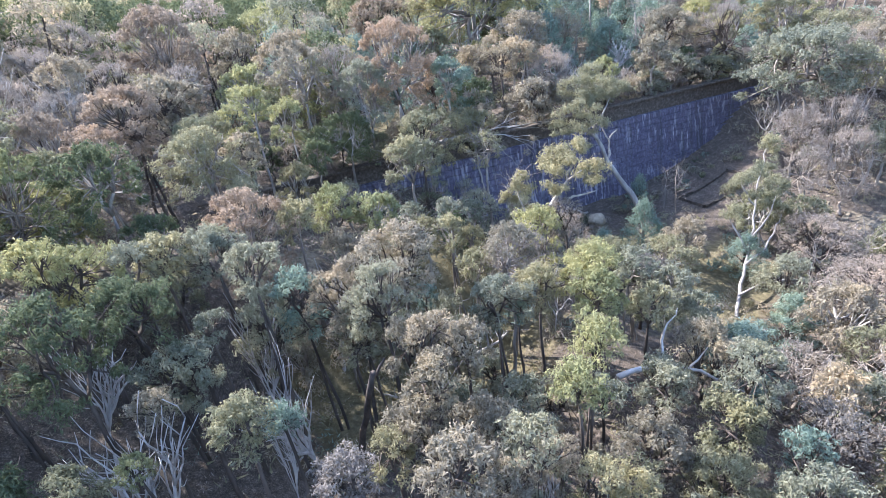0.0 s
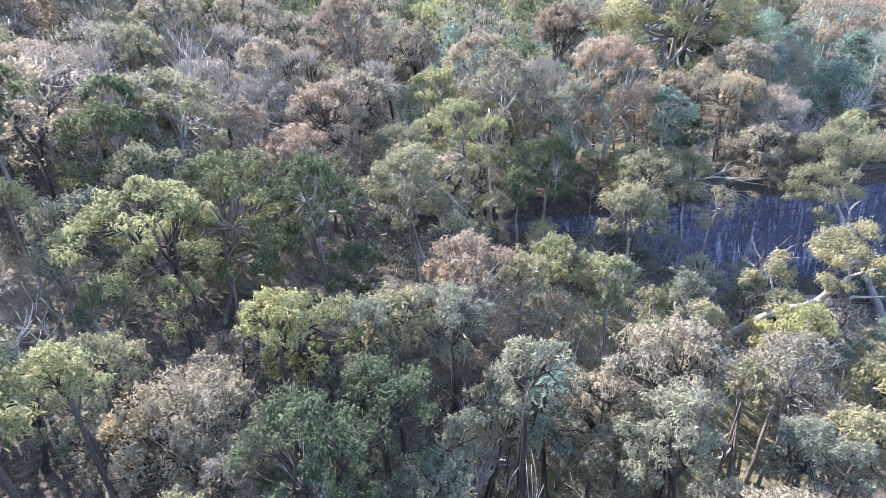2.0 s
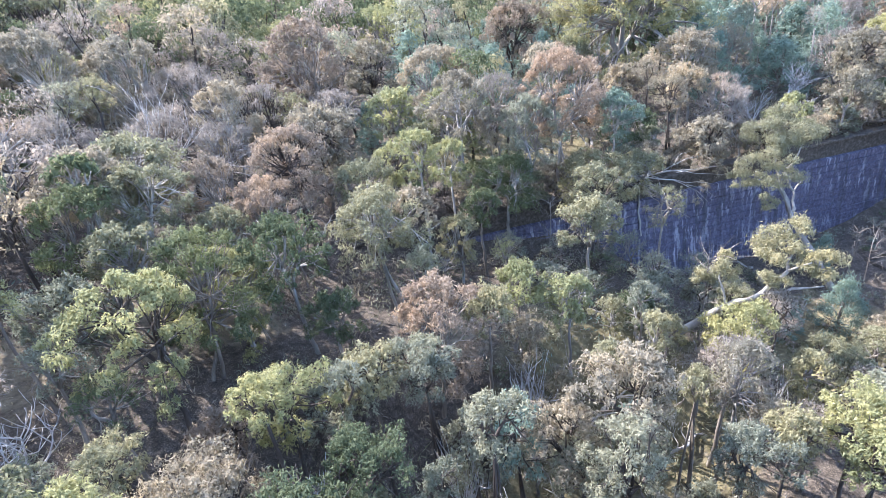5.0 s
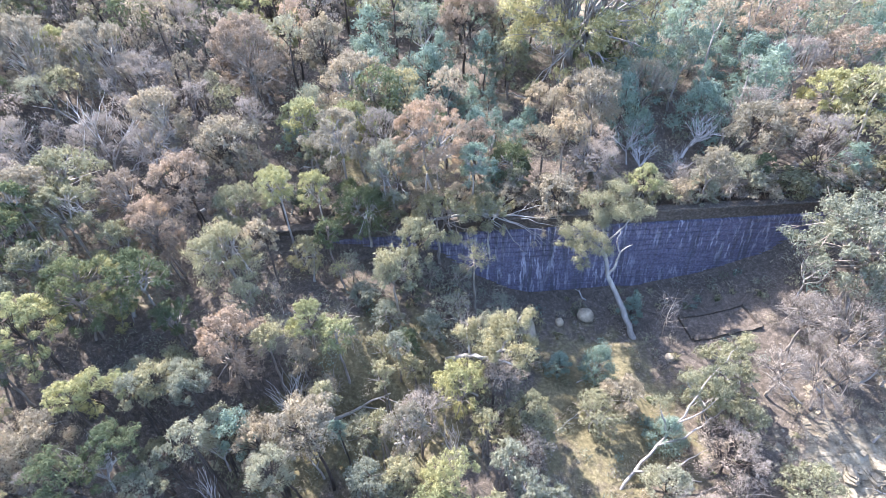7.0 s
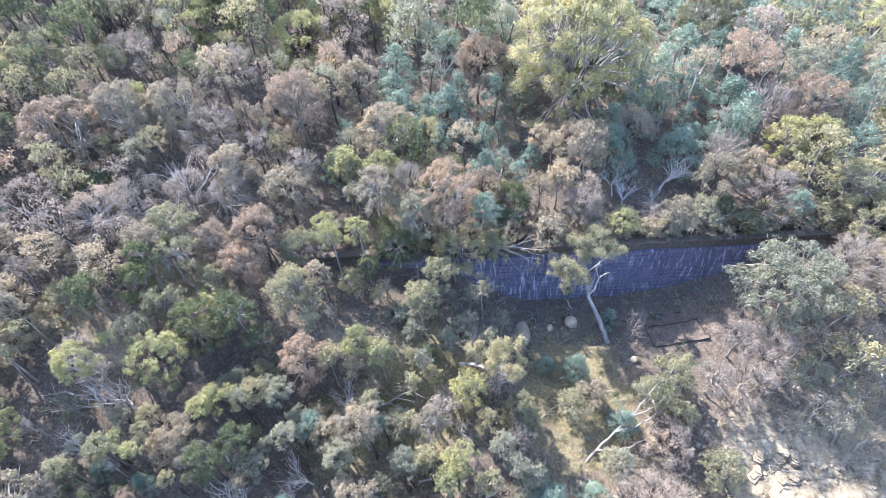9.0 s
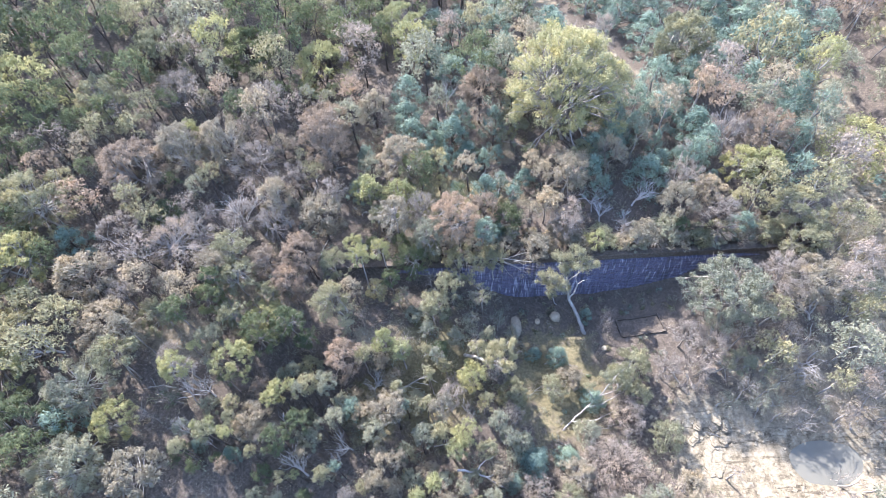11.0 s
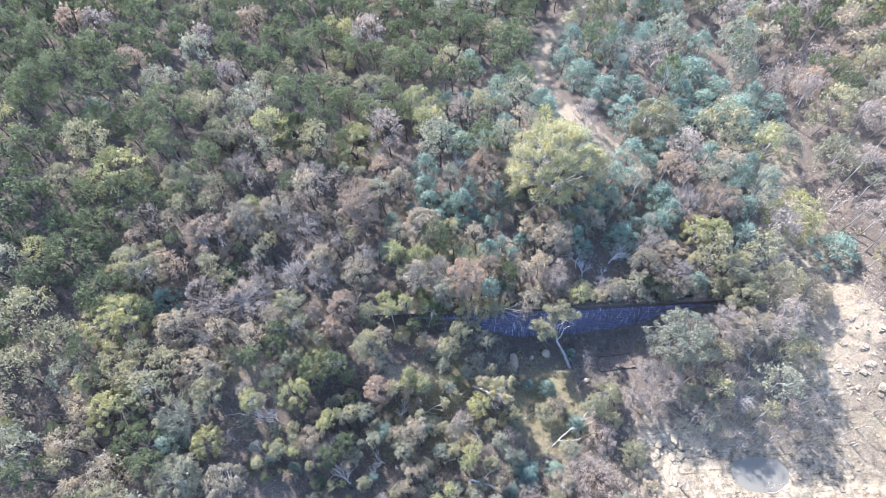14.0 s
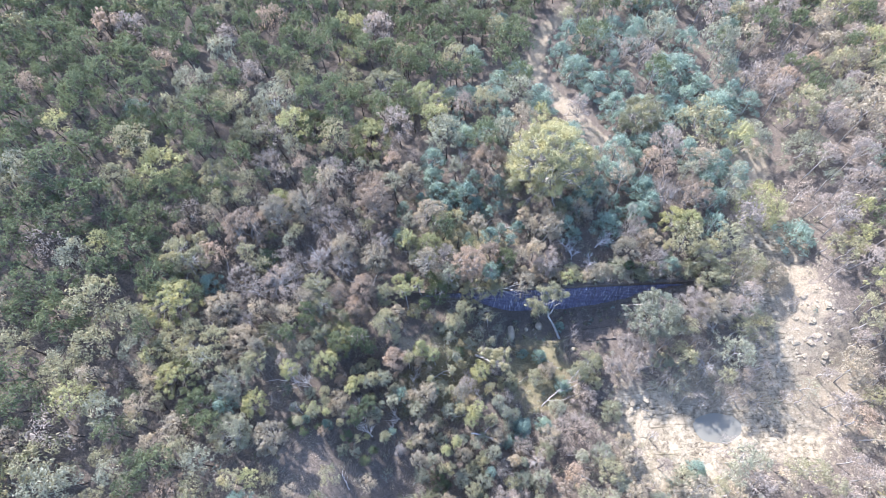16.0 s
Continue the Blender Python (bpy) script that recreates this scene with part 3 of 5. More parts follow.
tree("green", -27.9, -15.3, 10.6, 0.8)
tree("grey", -27.8, -14.0, 11.0, 0.7, airy=True)
tree("blue", -26.7, -14.9, 10.2, 0.6)
tree("grey", -26.2, -12.3, 10.8, 0.8, airy=True)
tree("blue", -24.6, -15.4, 9.7, 0.7)
tree("green", -26.6, -16.4, 10.3, 0.6)
tree("green", -25.2, -15.8, 9.9, 0.5)
tree("grey", -24.8, -13.1, 10.1, 0.7, airy=True)
tree("green", -28.6, -12.0, 12.0, 0.9, airy=True)
tree("pink", -27.6, -10.2, 12.2, 0.9)
tree("pink", -29.2, -9.0, 12.6, 0.9)
tree("grey", -26.4, -9.6, 11.6, 0.8, airy=True)
tree("green", -25.2, -10.6, 11.0, 0.8, airy=True)
tree("olive", -25.5, -3.1, 13.5, 1.6)
tree("green", -21.2, -6.5, 12.3, 1.4)
tree("green", -23.5, -7.3, 12.7, 1.6)
tree("olive", -23.1, -3.9, 11.9, 1.1)
tree("rust", -21.9, -2.9, 12.3, 1.5)
tree("rust", -20.6, -0.7, 13.3, 1.8)
tree("yellow", -16.6, 0.3, 11.7, 1.0)
tree("yellow", -14.4, -0.1, 11.5, 1.0)
tree("tan", -13.1, 2.3, 13.7, 1.8)
tree("pink", -11.1, 3.0, 13.2, 1.5)
tree("tan", -19.4, 2.8, 13.1, 2.1)
tree("pink", -18.5, 4.8, 13.3, 1.3)
tree("pink", -21.8, 6.1, 13.9, 1.7)
tree("pink", -25.0, 14.1, 16.2, 2.3)
tree("tan", -30.9, 7.8, 17.3, 2.3)
tree("tan", -28.0, 9.2, 16.4, 2.5)
tree("pink", -25.8, 2.4, 14.0, 1.7)
tree("pink", -23.4, 2.2, 13.3, 1.6)
tree("olive", -26.0, -1.1, 14.0, 1.7)
tree("tan", -26.9, -2.3, 14.1, 1.5)
tree("pink", -28.7, 0.9, 14.8, 1.5)
tree("blue", -12.4, 14.8, 12.6, 1.8)
tree("blue", -10.9, 10.6, 11.6, 1.4)
tree("blue", -8.0, 12.3, 12.7, 2.1)
tree("blue", -12.6, 10.7, 11.7, 1.4)
tree("blue", -5.3, 6.6, 11.0, 1.5)
tree("blue", -9.8, 12.2, 11.2, 1.1)
tree("blue", -2.9, 5.9, 10.4, 0.7)
tree("tan", -0.3, 3.9, 11.8, 1.4)
tree("pink", 1.8, 3.3, 11.2, 0.9)
tree("tan", -1.2, 0.2, 10.0, 1.3)
tree("tan", 6.0, 8.6, 12.7, 1.8)
tree("olive", 3.3, 8.9, 12.3, 1.0)
tree("yellow", 3.6, 0.4, 10.4, 1.0)
tree("tan", 7.2, 0.6, 11.0, 1.3)
tree("grey", 9.8, 1.6, 9.6, 1.7)
tree("pink", 8.5, -9.0, 6.1, 1.4)
tree("pink", 11.8, -7.9, 7.8, 2.0)
tree("pink", 10.3, -6.9, 7.3, 1.6)
tree("pink", 10.4, -9.7, 6.7, 1.7)
tree("blue", -2.0, -6.8, 3.8, 0.8)
tree("olive", 5.9, -8.4, 5.4, 1.7)
tree("blue", 2.4, -11.0, 3.8, 1.2)
tree("olive", -0.9, -9.9, 4.3, 1.3)
tree("tan", 0.8, -9.1, 4.4, 1.2)
tree("olive", 4.6, -9.8, 5.0, 1.3)
tree("olive", 6.0, -11.1, 4.7, 1.1)
tree("pink", 4.9, -12.4, 4.6, 1.9)
tree("grey", 1.5, -13.6, 4.2, 1.2)
tree("olive", 7.7, -14.0, 4.3, 1.5)
tree("tan", -13.5, -12.6, 9.6, 1.4)
tree("olive", -13.2, -11.0, 8.6, 0.7)
tree("olive", -10.9, -9.8, 8.1, 0.7)
tree("olive", -11.0, -11.9, 7.7, 0.7)
tree("pink", -9.4, -11.3, 7.7, 1.2)
tree("olive", -6.5, -11.5, 6.5, 0.9)
tree("yellow", -8.4, -14.5, 8.1, 1.2)
tree("yellow", -21.5, -11.5, 10.8, 1.1)
tree("olive", -19.6, -11.0, 10.4, 0.9)
tree("grey", -18.3, -11.1, 10.3, 1.0)
tree("green", -20.1, -13.5, 10.5, 1.0)
tree("green", -21.1, -14.8, 11.1, 1.2)
tree("blue", -16.5, -12.3, 9.0, 0.9)
tree("grey", -11.5, -14.3, 8.0, 1.0)
tree("blue", -10.2, -13.1, 6.2, 0.5)
tree("blue", -12.8, -11.8, 7.0, 0.5)
tree("olive", -10.4, -4.8, 9.8, 1.35)
tree("olive", -9.2, -3.2, 10.4, 1.2)
tree("tan", -16.6, -3.3, 11.0, 0.9)
tree("blue", 11.4, 14.3, 12.5, 2.0)
tree("blue", 14.4, 11.7, 12.6, 2.3)
tree("pink", 16.9, 10.3, 13.0, 2.0)
tree("rust", 19.9, 10.2, 13.4, 2.7)
tree("yellow", 17.3, 7.1, 12.1, 1.8)
tree("yellow", 19.2, 6.4, 12.5, 1.8)
tree("pink", 12.0, 5.6, 12.0, 2.1)
tree("pink", 14.0, 1.6, 12.1, 2.0)
tree("tan", 13.6, 4.8, 11.3, 1.5)
tree("blue", 16.2, 1.8, 10.1, 1.5)
tree("tan", -15.3, 14.5, 14.2, 2.1)
tree("green", -26.6, -4.9, 13.7, 1.3)
tree("olive", -25.3, -6.2, 12.8, 1.2)
tree("olive", -15.8, -8.6, 9.6, 0.9)
tree("grey", -10.3, -8.2, 8.1, 0.7)
tree("green", -20.2, -7.3, 9.9, 1.0)
tree("grey", -17.2, -6.2, 10.0, 0.9)
tree("green", -13.8, -2.2, 9.8, 0.9)
tree("green", 4.1, 14.1, 13.3, 2.1)
tree("olive", -2.5, 12.4, 12.7, 1.7)
tree("tan", -0.7, 8.8, 11.3, 1.3)
tree("blue", 15.8, 18.7, 12.7, 2.2)
tree("blue", 20.9, 16.9, 13.3, 2.2)
tree("green", -28.2, -6.9, 15.1, 1.1)
tree("yellow", -28.0, -10.6, 14.0, 1.2)
tree("yellow", -27.2, -8.9, 12.9, 0.5)
tree("green", -26.5, -3.8, 14.2, 0.9)
tree("olive", -31.4, -10.1, 16.0, 1.5)
tree("tan", -31.0, -8.3, 15.9, 1.0)
tree("olive", -25.0, -14.8, 13.3, 0.8)
tree("olive", -26.6, -15.6, 12.9, 0.6)
tree("olive", -24.2, -13.5, 11.7, 0.5)
tree("olive", -24.2, -14.3, 11.6, 0.4)
tree("olive", -22.9, -15.6, 10.4, 0.5)
tree("rust", -24.7, -16.4, 10.2, 0.7)
tree("grey", -20.2, -11.4, 10.5, 0.7)
tree("tan", -15.4, -12.7, 8.9, 1.1)
tree("grey", -18.7, -13.6, 9.1, 0.5)
tree("olive", -24.7, -12.3, 10.9, 0.7)
tree("grey", -14.7, -14.4, 9.5, 1.0)
tree("tan", -9.9, -12.2, 8.4, 1.1)
tree("tan", -14.5, -15.5, 8.5, 0.7)
tree("tan", -13.2, -16.0, 8.2, 0.8)
tree("olive", -10.0, -14.2, 7.8, 0.8)
tree("tan", -12.5, 8.6, 14.0, 2.4)
tree("yellow", -12.6, 4.8, 12.8, 1.8)
tree("yellow", -15.6, 5.3, 12.7, 1.4)
tree("grey", -10.4, 0.6, 12.5, 1.6)
tree("blue", -6.0, 1.0, 11.9, 1.2)
tree("tan", 1.9, 6.3, 13.1, 2.1)
tree("olive", -8.1, -0.5, 10.0, 2.0)
tree("olive", -5.2, -0.1, 9.3, 1.3)
tree("green", -11.9, -0.3, 10.4, 1.6)
tree("olive", -18.3, -1.3, 11.7, 1.5)
tree("tan", -23.0, 4.0, 14.5, 1.8)
tree("rust", -23.6, -1.5, 13.0, 1.4)
tree("tan", 10.6, 3.4, 12.2, 1.7)
tree("olive", -26.3, -16.0, 13.8, 0.5)
tree("yellow", -23.9, -14.8, 12.4, 0.5)
tree("yellow", -21.8, -12.2, 11.4, 0.7)
tree("pink", -22.5, -14.7, 10.1, 0.4)
tree("grey", -17.4, -13.5, 10.5, 0.8)
tree("olive", -18.2, -17.0, 8.9, 0.7)
tree("tan", -19.9, -15.5, 8.7, 0.5)
tree("yellow", -20.2, -16.8, 8.4, 0.4)
tree("tan", -14.2, -16.1, 8.8, 0.7)
tree("tan", -14.5, -17.3, 8.5, 0.7)
tree("tan", -14.9, -19.1, 8.2, 0.9)
tree("grey", -13.3, -19.2, 7.9, 0.8)
tree("yellow", -10.7, -17.6, 8.2, 0.7)
tree("yellow", -8.9, -15.4, 7.9, 0.9)
tree("olive", -6.7, -15.0, 6.5, 0.9)
tree("yellow", -11.7, -18.4, 8.0, 0.7)
tree("tan", -6.1, -16.7, 5.9, 1.1)
tree("blue", -4.9, -17.2, 4.4, 0.9)
tree("pink", -3.3, -17.7, 4.4, 1.4)
tree("tan", 0.2, -16.6, 4.9, 1.4)
tree("blue", -0.4, -15.3, 4.0, 1.1)
tree("pink", -5.8, -20.3, 5.3, 1.2)
tree("blue", -7.1, -20.4, 5.5, 0.7)
tree("olive", -12.4, -20.0, 7.2, 0.6)
tree("pink", -16.7, -18.3, 7.9, 0.7)
tree("blue", -17.6, -16.2, 7.9, 0.5)
tree("rust", -19.6, 13.1, 14.3, 2.9)
tree("rust", -5.3, 15.7, 15.0, 2.6)
tree("grey", -32.4, 23.4, 19.3, 4.3)
tree("yellow", -13.0, 26.5, 15.1, 3.3)
tree("yellow", -20.8, 20.5, 15.3, 3.3)
tree("green", -14.8, 36.7, 15.3, 3.3)
tree("yellow", -23.5, 34.3, 15.7, 2.3)
tree("pink", -32.4, 14.8, 17.4, 2.1)
tree("olive", -34.5, 18.0, 19.3, 3.1)
tree("yellow", -43.6, 12.2, 21.5, 3.7)
tree("grey", -42.4, 24.8, 21.8, 3.5)
tree("olive", -37.3, 12.4, 19.2, 2.6)
tree("olive", -24.0, 29.8, 15.9, 3.1)
tree("olive", -18.5, 29.8, 14.9, 4.0)
tree("olive", 15.6, 21.6, 15.2, 3.2)
tree("grey", 29.7, 18.9, 13.4, 3.5)
tree("yellow", 29.2, 9.4, 11.7, 3.7)
tree("pink", 14.9, 34.6, 15.0, 3.0)
tree("pink", 18.4, 33.8, 15.1, 3.1)
tree("blue", 9.3, 7.2, 11.5, 2.3)
tree("blue", 23.5, 32.0, 13.0, 3.8)
tree("blue", 27.2, 24.7, 12.9, 3.2)
tree("blue", 11.3, 29.8, 12.9, 2.7)
tree("pink", 8.1, 24.6, 13.9, 2.0)
tree("blue", 13.1, 25.4, 13.3, 2.5)
tree("pink", 17.9, -3.2, 10.1, 2.4)
tree("blue", -1.7, 7.9, 10.1, 1.2)
tree("pink", 1.1, 2.2, 11.0, 1.6)
tree("green", -3.3, 3.4, 10.2, 1.6)
tree("rust", -34.3, 6.0, 17.6, 3.0)
tree("pink", -25.4, 7.9, 15.0, 2.4)
tree("pink", -30.2, -0.3, 15.2, 2.5)
tree("pink", -33.8, -0.2, 16.3, 2.3)
tree("tan", -35.6, -4.0, 16.5, 2.2)
tree("green", -42.0, -1.3, 19.2, 3.3)
tree("yellow", -40.1, -3.4, 18.4, 3.0)
tree("green", -44.1, 5.7, 20.5, 2.8)
tree("yellow", -30.6, 10.1, 15.9, 1.7)
tree("tan", -32.9, -7.5, 15.4, 2.5)
tree("olive", -40.0, 1.6, 18.8, 2.9)
tree("olive", -47.6, 10.3, 22.1, 2.6)
tree("green", -49.2, 16.0, 23.1, 2.8)
tree("green", -46.4, 17.3, 22.4, 3.0)
tree("green", -27.6, 21.5, 16.8, 2.7)
tree("olive", -38.6, 22.9, 19.7, 2.4)
tree("olive", -29.0, 30.6, 17.5, 2.5)
tree("olive", 20.9, -0.0, 10.6, 2.5)
tree("olive", 25.6, 1.9, 10.2, 2.9)
tree("tan", 20.2, -3.9, 10.1, 2.5)
tree("tan", 29.3, 0.8, 8.2, 2.8)
tree("olive", 26.9, -4.8, 6.1, 2.3)
tree("grey", 36.2, 16.6, 13.2, 3.5)
tree("pink", 37.9, 31.4, 14.7, 4.2)
tree("pink", 32.5, 29.0, 14.5, 3.7)
tree("pink", 34.6, 10.7, 10.7, 3.0)
tree("blue", 33.5, 5.7, 9.2, 2.9)
tree("olive", 20.3, 2.5, 11.7, 2.5)
tree("grey", -43.0, -8.4, 18.1, 2.2)
tree("olive", -39.8, -8.1, 17.1, 2.2)
tree("blue", -37.5, -0.8, 15.9, 1.6)
tree("yellow", -39.2, -11.1, 16.3, 2.3)
tree("tan", -41.2, -11.6, 16.9, 2.0)
tree("green", -36.6, -13.9, 15.4, 2.4)
tree("grey", -34.1, -12.1, 14.6, 2.3)
tree("tan", -38.2, -16.3, 16.2, 2.4)
tree("grey", -32.9, -16.6, 14.6, 2.3)
tree("tan", -29.6, -17.3, 13.1, 2.1)
tree("grey", -19.3, -14.4, 9.0, 1.0)
tree("pink", 2.7, -16.2, 4.5, 3.0)
tree("blue", -3.1, -15.6, 3.9, 1.6)
dead_tree(-26.4, 2.9, 15.4, 2.6, shape=1)
dead_tree(-17.2, -14.1, 8.3, 1.3, shape=2)
dead_tree(-18.0, -15.3, 8.2, 0.5, shape=2)
dead_tree(-13.0, -19.0, 7.8, 0.7, shape=0)
dead_tree(-27.2, -14.3, 13.1, 0.9, shape=1)
dead_tree(-25.9, -14.9, 11.2, 0.4, shape=1)
dead_tree(-18.2, -11.9, 8.7, 1.0, shape=2)
dead_tree(-19.5, 5.5, 12.5, 1.1, shape=0)
dead_tree(-33.0, -0.9, 16.0, 1.9, shape=1)
dead_tree(-20.1, -16.3, 9.2, 1.8, shape=2)
dead_tree(-26.6, -11.2, 11.4, 1.8, shape=0)
dead_tree(-27.7, -11.8, 12.2, 1.5, shape=1)
dead_tree(4.8, 3.6, 9.8, 1.5, shape=2)
dead_tree(7.0, 3.2, 9.7, 1.4, shape=2)
dead_tree(7.8, 5.2, 10.9, 2.0, shape=2)
dead_tree(4.2, 4.7, 10.7, 1.7, shape=1)
dead_tree(1.2, 15.5, 13.5, 2.0, shape=1)
dead_tree(-8.6, 17.5, 14.2, 1.4, shape=1)
dead_tree(11.9, -4.1, 7.3, 1.8, shape=0)
dead_tree(10.7, 6.4, 11.1, 1.7, shape=2)
dead_tree(-15.7, -10.0, 8.1, 1.4, shape=2)
dead_tree(-21.8, -13.5, 9.9, 1.2, shape=2)
dead_tree(-8.0, -11.7, 7.0, 1.0, shape=0)
dead_tree(-39.8, -7.7, 16.1, 2.2, shape=2)
dead_tree(-33.1, 23.9, 17.9, 2.8, shape=0)
dead_tree(-36.9, -8.4, 15.1, 2.0, shape=2)
dead_tree(21.0, -5.8, 8.1, 2.9, shape=2)
dead_tree(12.4, -7.8, 5.9, 2.4, shape=0)
dead_tree(18.8, -8.3, 6.2, 2.7, shape=2)


# ---- trees of a shape of their own ----
def own_tree(name, label, pieces, bark, crowns, tone, group="gum trees of the bush", leaf=0.14, per=420):
    """A tree from limbs (points and radii, in world metres) and leaf clumps (centre, size)."""
    at = np.array(pieces[0][0][0], float)
    ob = new(name)
    ob.matrix_basis = pose(*at)
    r = np.random.RandomState(len(label) * 7 + len(crowns))
    wood = []
    for pts, rad in pieces:
        p = np.array(pts, float) - at
        s = np.linspace(0, len(p) - 1, len(p) * 3 - 2)
        fine = np.stack([np.interp(s, np.arange(len(p)), p[:, k]) for k in range(3)], 1)
        fine[1:-1] += r.normal(0, 0.035, (len(fine) - 2, 3))
        wood.append(tube(fine, np.interp(s, [0, len(p) - 1], rad), 7))
    v, f = join(wood)
    child("trunk", mesh_from("trunk", v, f, [bark], smooth=True), ob)
    if crowns:
        g = []
        for c, size in crowns:
            c = np.array(c, float) - at
            for _ in range(7):
                o, s = unit(r.normal(0, 1, 3)) * size * 0.62 * (1, 1, 0.8), np.full(3, size * r.uniform(0.34, 0.55))
                g.append(leaves(r, c + o, s, int(per * 0.36 * (size / 0.6) ** 1.5), leaf, crown=c))
        v = np.concatenate(g)
        child("crown", mesh_from("crown", v, tri_faces(v), [LEAVES[tone]]), ob)
    return tagged(ob, label, "tree", group)


own_tree("gum_tree", "leaning gum with a smooth grey trunk before the dam", [
    ([(3.0, -4.9, 1.5), (2.6, -4.3, 2.6), (1.9, -3.6, 4.0), (1.25, -3.0, 5.5), (1.0, -2.4, 6.6), (0.9, -2.0, 7.6)], (0.19, 0.08)),
    ([(1.25, -3.0, 5.45), (1.75, -2.5, 5.8), (2.0, -2.1, 6.35), (2.7, -1.9, 6.7)], (0.09, 0.025)),
    ([(2.0, -2.1, 6.3), (1.8, -1.8, 6.9), (2.0, -1.4, 7.4)], (0.05, 0.02)),
    ([(1.0, -2.4, 6.6), (0.1, -2.2, 7.4), (-0.6, -2.2, 7.9)], (0.07, 0.02)),
    ([(0.95, -2.2, 7.1), (1.9, -2.0, 8.2), (2.4, -1.6, 8.6)], (0.06, 0.02)),
    ([(0.9, -2.0, 7.6), (0.7, -1.6, 8.9)], (0.07, 0.02))], SMOOTH_BARK,
    [((-0.8, -2.2, 8.1), 0.95), ((0.2, -2.5, 8.5), 1.05), ((0.9, -1.9, 9.3), 1.15), ((1.9, -1.7, 9.1), 1.05), ((2.7, -1.5, 8.9), 0.9), ((0.2, -1.4, 9.2), 1.05), ((-0.6, -2.9, 7.3), 0.8), ((1.5, -1.2, 9.8), 0.9), ((0.4, -3.0, 7.6), 0.8), ((-1.3, -2.0, 7.5), 0.7), ((-0.4, -3.1, 6.6), 0.5)], "olive", leaf=0.13, per=380)

# the largest gum, upstream of the dam
BIG = crown_shape(99, 150, 300, 0.034, 0.125, 1.45, 4, 1.0, 0.2, 0.7, 0.0, 0.08, 0.02)
HOLLOW = crown_shape(101, 76, 260, 0.045, 0.16, 0.95, 3, 0.6, 0.2, 0.65, 0.0, 0.15, 0.02)
for (x, y, top, rad, turn, form, tone, bark, label) in (
        (2.2, 13.6, 19.5, 6.0, 40, BIG, "gold", SMOOTH_BARK, "huge spreading yellow-green gum towering over the woods"),
        (13.2, -4.9, 10.9, 3.7, 0, HOLLOW, "grey", BARK, "broad grey-green gum before the end of the dam")):
    tagged(gum(x, y, z_at(x, y), top, rad, turn, tone, bark, form, label, 2), label, "tree", "gum trees of the bush")
    PLACED.append((x, y, rad))

# a thick dark-stemmed gum on the western bank
own_tree("gum_tree", "thick dark-stemmed gum with a pale yellow-green crown", [
    ([(-26.1, -14.3, 8.0), (-25.95, -14.3, 9.0), (-25.85, -14.2, 9.9), (-25.9, -14.1, 10.7)], (0.26, 0.09)),
    ([(-25.95, -14.3, 9.1), (-26.3, -14.2, 9.9), (-26.6, -14.0, 10.6)], (0.12, 0.04)),
    ([(-25.85, -14.2, 9.8), (-25.4, -14.3, 10.3), (-25.1, -14.3, 10.8)], (0.1, 0.03)),
    ([(-26.0, -14.3, 8.8), (-25.5, -14.6, 9.4), (-25.2, -14.8, 9.8)], (0.07, 0.02))], DARK_BARK,
    [((-25.9, -14.1, 11.1), 0.55), ((-26.6, -14.0, 10.8), 0.45), ((-25.1, -14.3, 11.0), 0.45), ((-25.5, -13.8, 11.2), 0.4), ((-26.3, -14.5, 10.5), 0.35)], "yellow")
PLACED.append((-26.0, -14.3, 1.3))
# a charred snag on the bank below the dam
own_tree("dead_tree", "dark leaning snag with a broken top", [
    ([(-16.2, -13.6, 2.4), (-16.05, -14.1, 3.6), (-15.8, -14.8, 5.4), (-15.45, -15.7, 7.4)], (0.12, 0.07)),
    ([(-15.5, -15.5, 7.1), (-15.1, -15.6, 7.6)], (0.05, 0.03))], DARK_BARK, [], "olive", "dead trees of the bush")
# ---- woods all round, too many to count ----
TONES = ["green", "olive", "yellow", "grey", "tan", "rust", "pink", "blue"]


def tone_at(r, x, y):
    """What grows where: greener on the western hill, dying back near the dam, wattles along the silt flat."""
    west = float(step(-22, -36, x)) * (0.25 + 0.75 * float(step(-8, 14, y)))
    north = float(step(12, 26, y)) * float(step(6, -10, x))
    green = max(west, north)
    dry = float(np.clip(1.1 - math.hypot((x + 28) / 14, (y - 8) / 13), 0, 1)) + float(step(14, 30, x)) * (0.8 - 0.55 * float(step(8, 20, y)))
    wet = float(np.clip(1.25 - abs(x - 0.25 * y - 4) / 20, 0, 1) * step(3, 10, y) * step(60, 30, y))
    deep = max(float(step(22, 50, y)), float(step(-32, -50, x)) * float(step(-12, 16, y)))
    p = np.array([0.06 + 0.7 * green + 1.7 * deep, 0.2 + 0.08 * green, 0.06 + 0.02 * green, 0.2 * (1 - 0.45 * max(green, deep)), (0.16 * (1 - green) + 0.03) * (1 - 0.7 * deep), 0.05 + 0.06 * dry, (0.07 + 0.7 * dry) * (1 - 0.4 * deep), 0.02 + 2.4 * wet])
    return r.choice(8, p=p / p.sum())


GRID = {}
for (x, y, rr) in PLACED:
    GRID.setdefault((int(x // 4), int(y // 4)), []).append((x, y, rr))


def free(x, y, gap, close):
    for i in (-2, -1, 0, 1, 2):
        for j in (-2, -1, 0, 1, 2):
            for (px, py, pr) in GRID.get((int(x // 4) + i, int(y // 4) + j), ()):
                if (px - x) ** 2 + (py - y) ** 2 < ((gap + pr) * close) ** 2:
                    return False
    return True


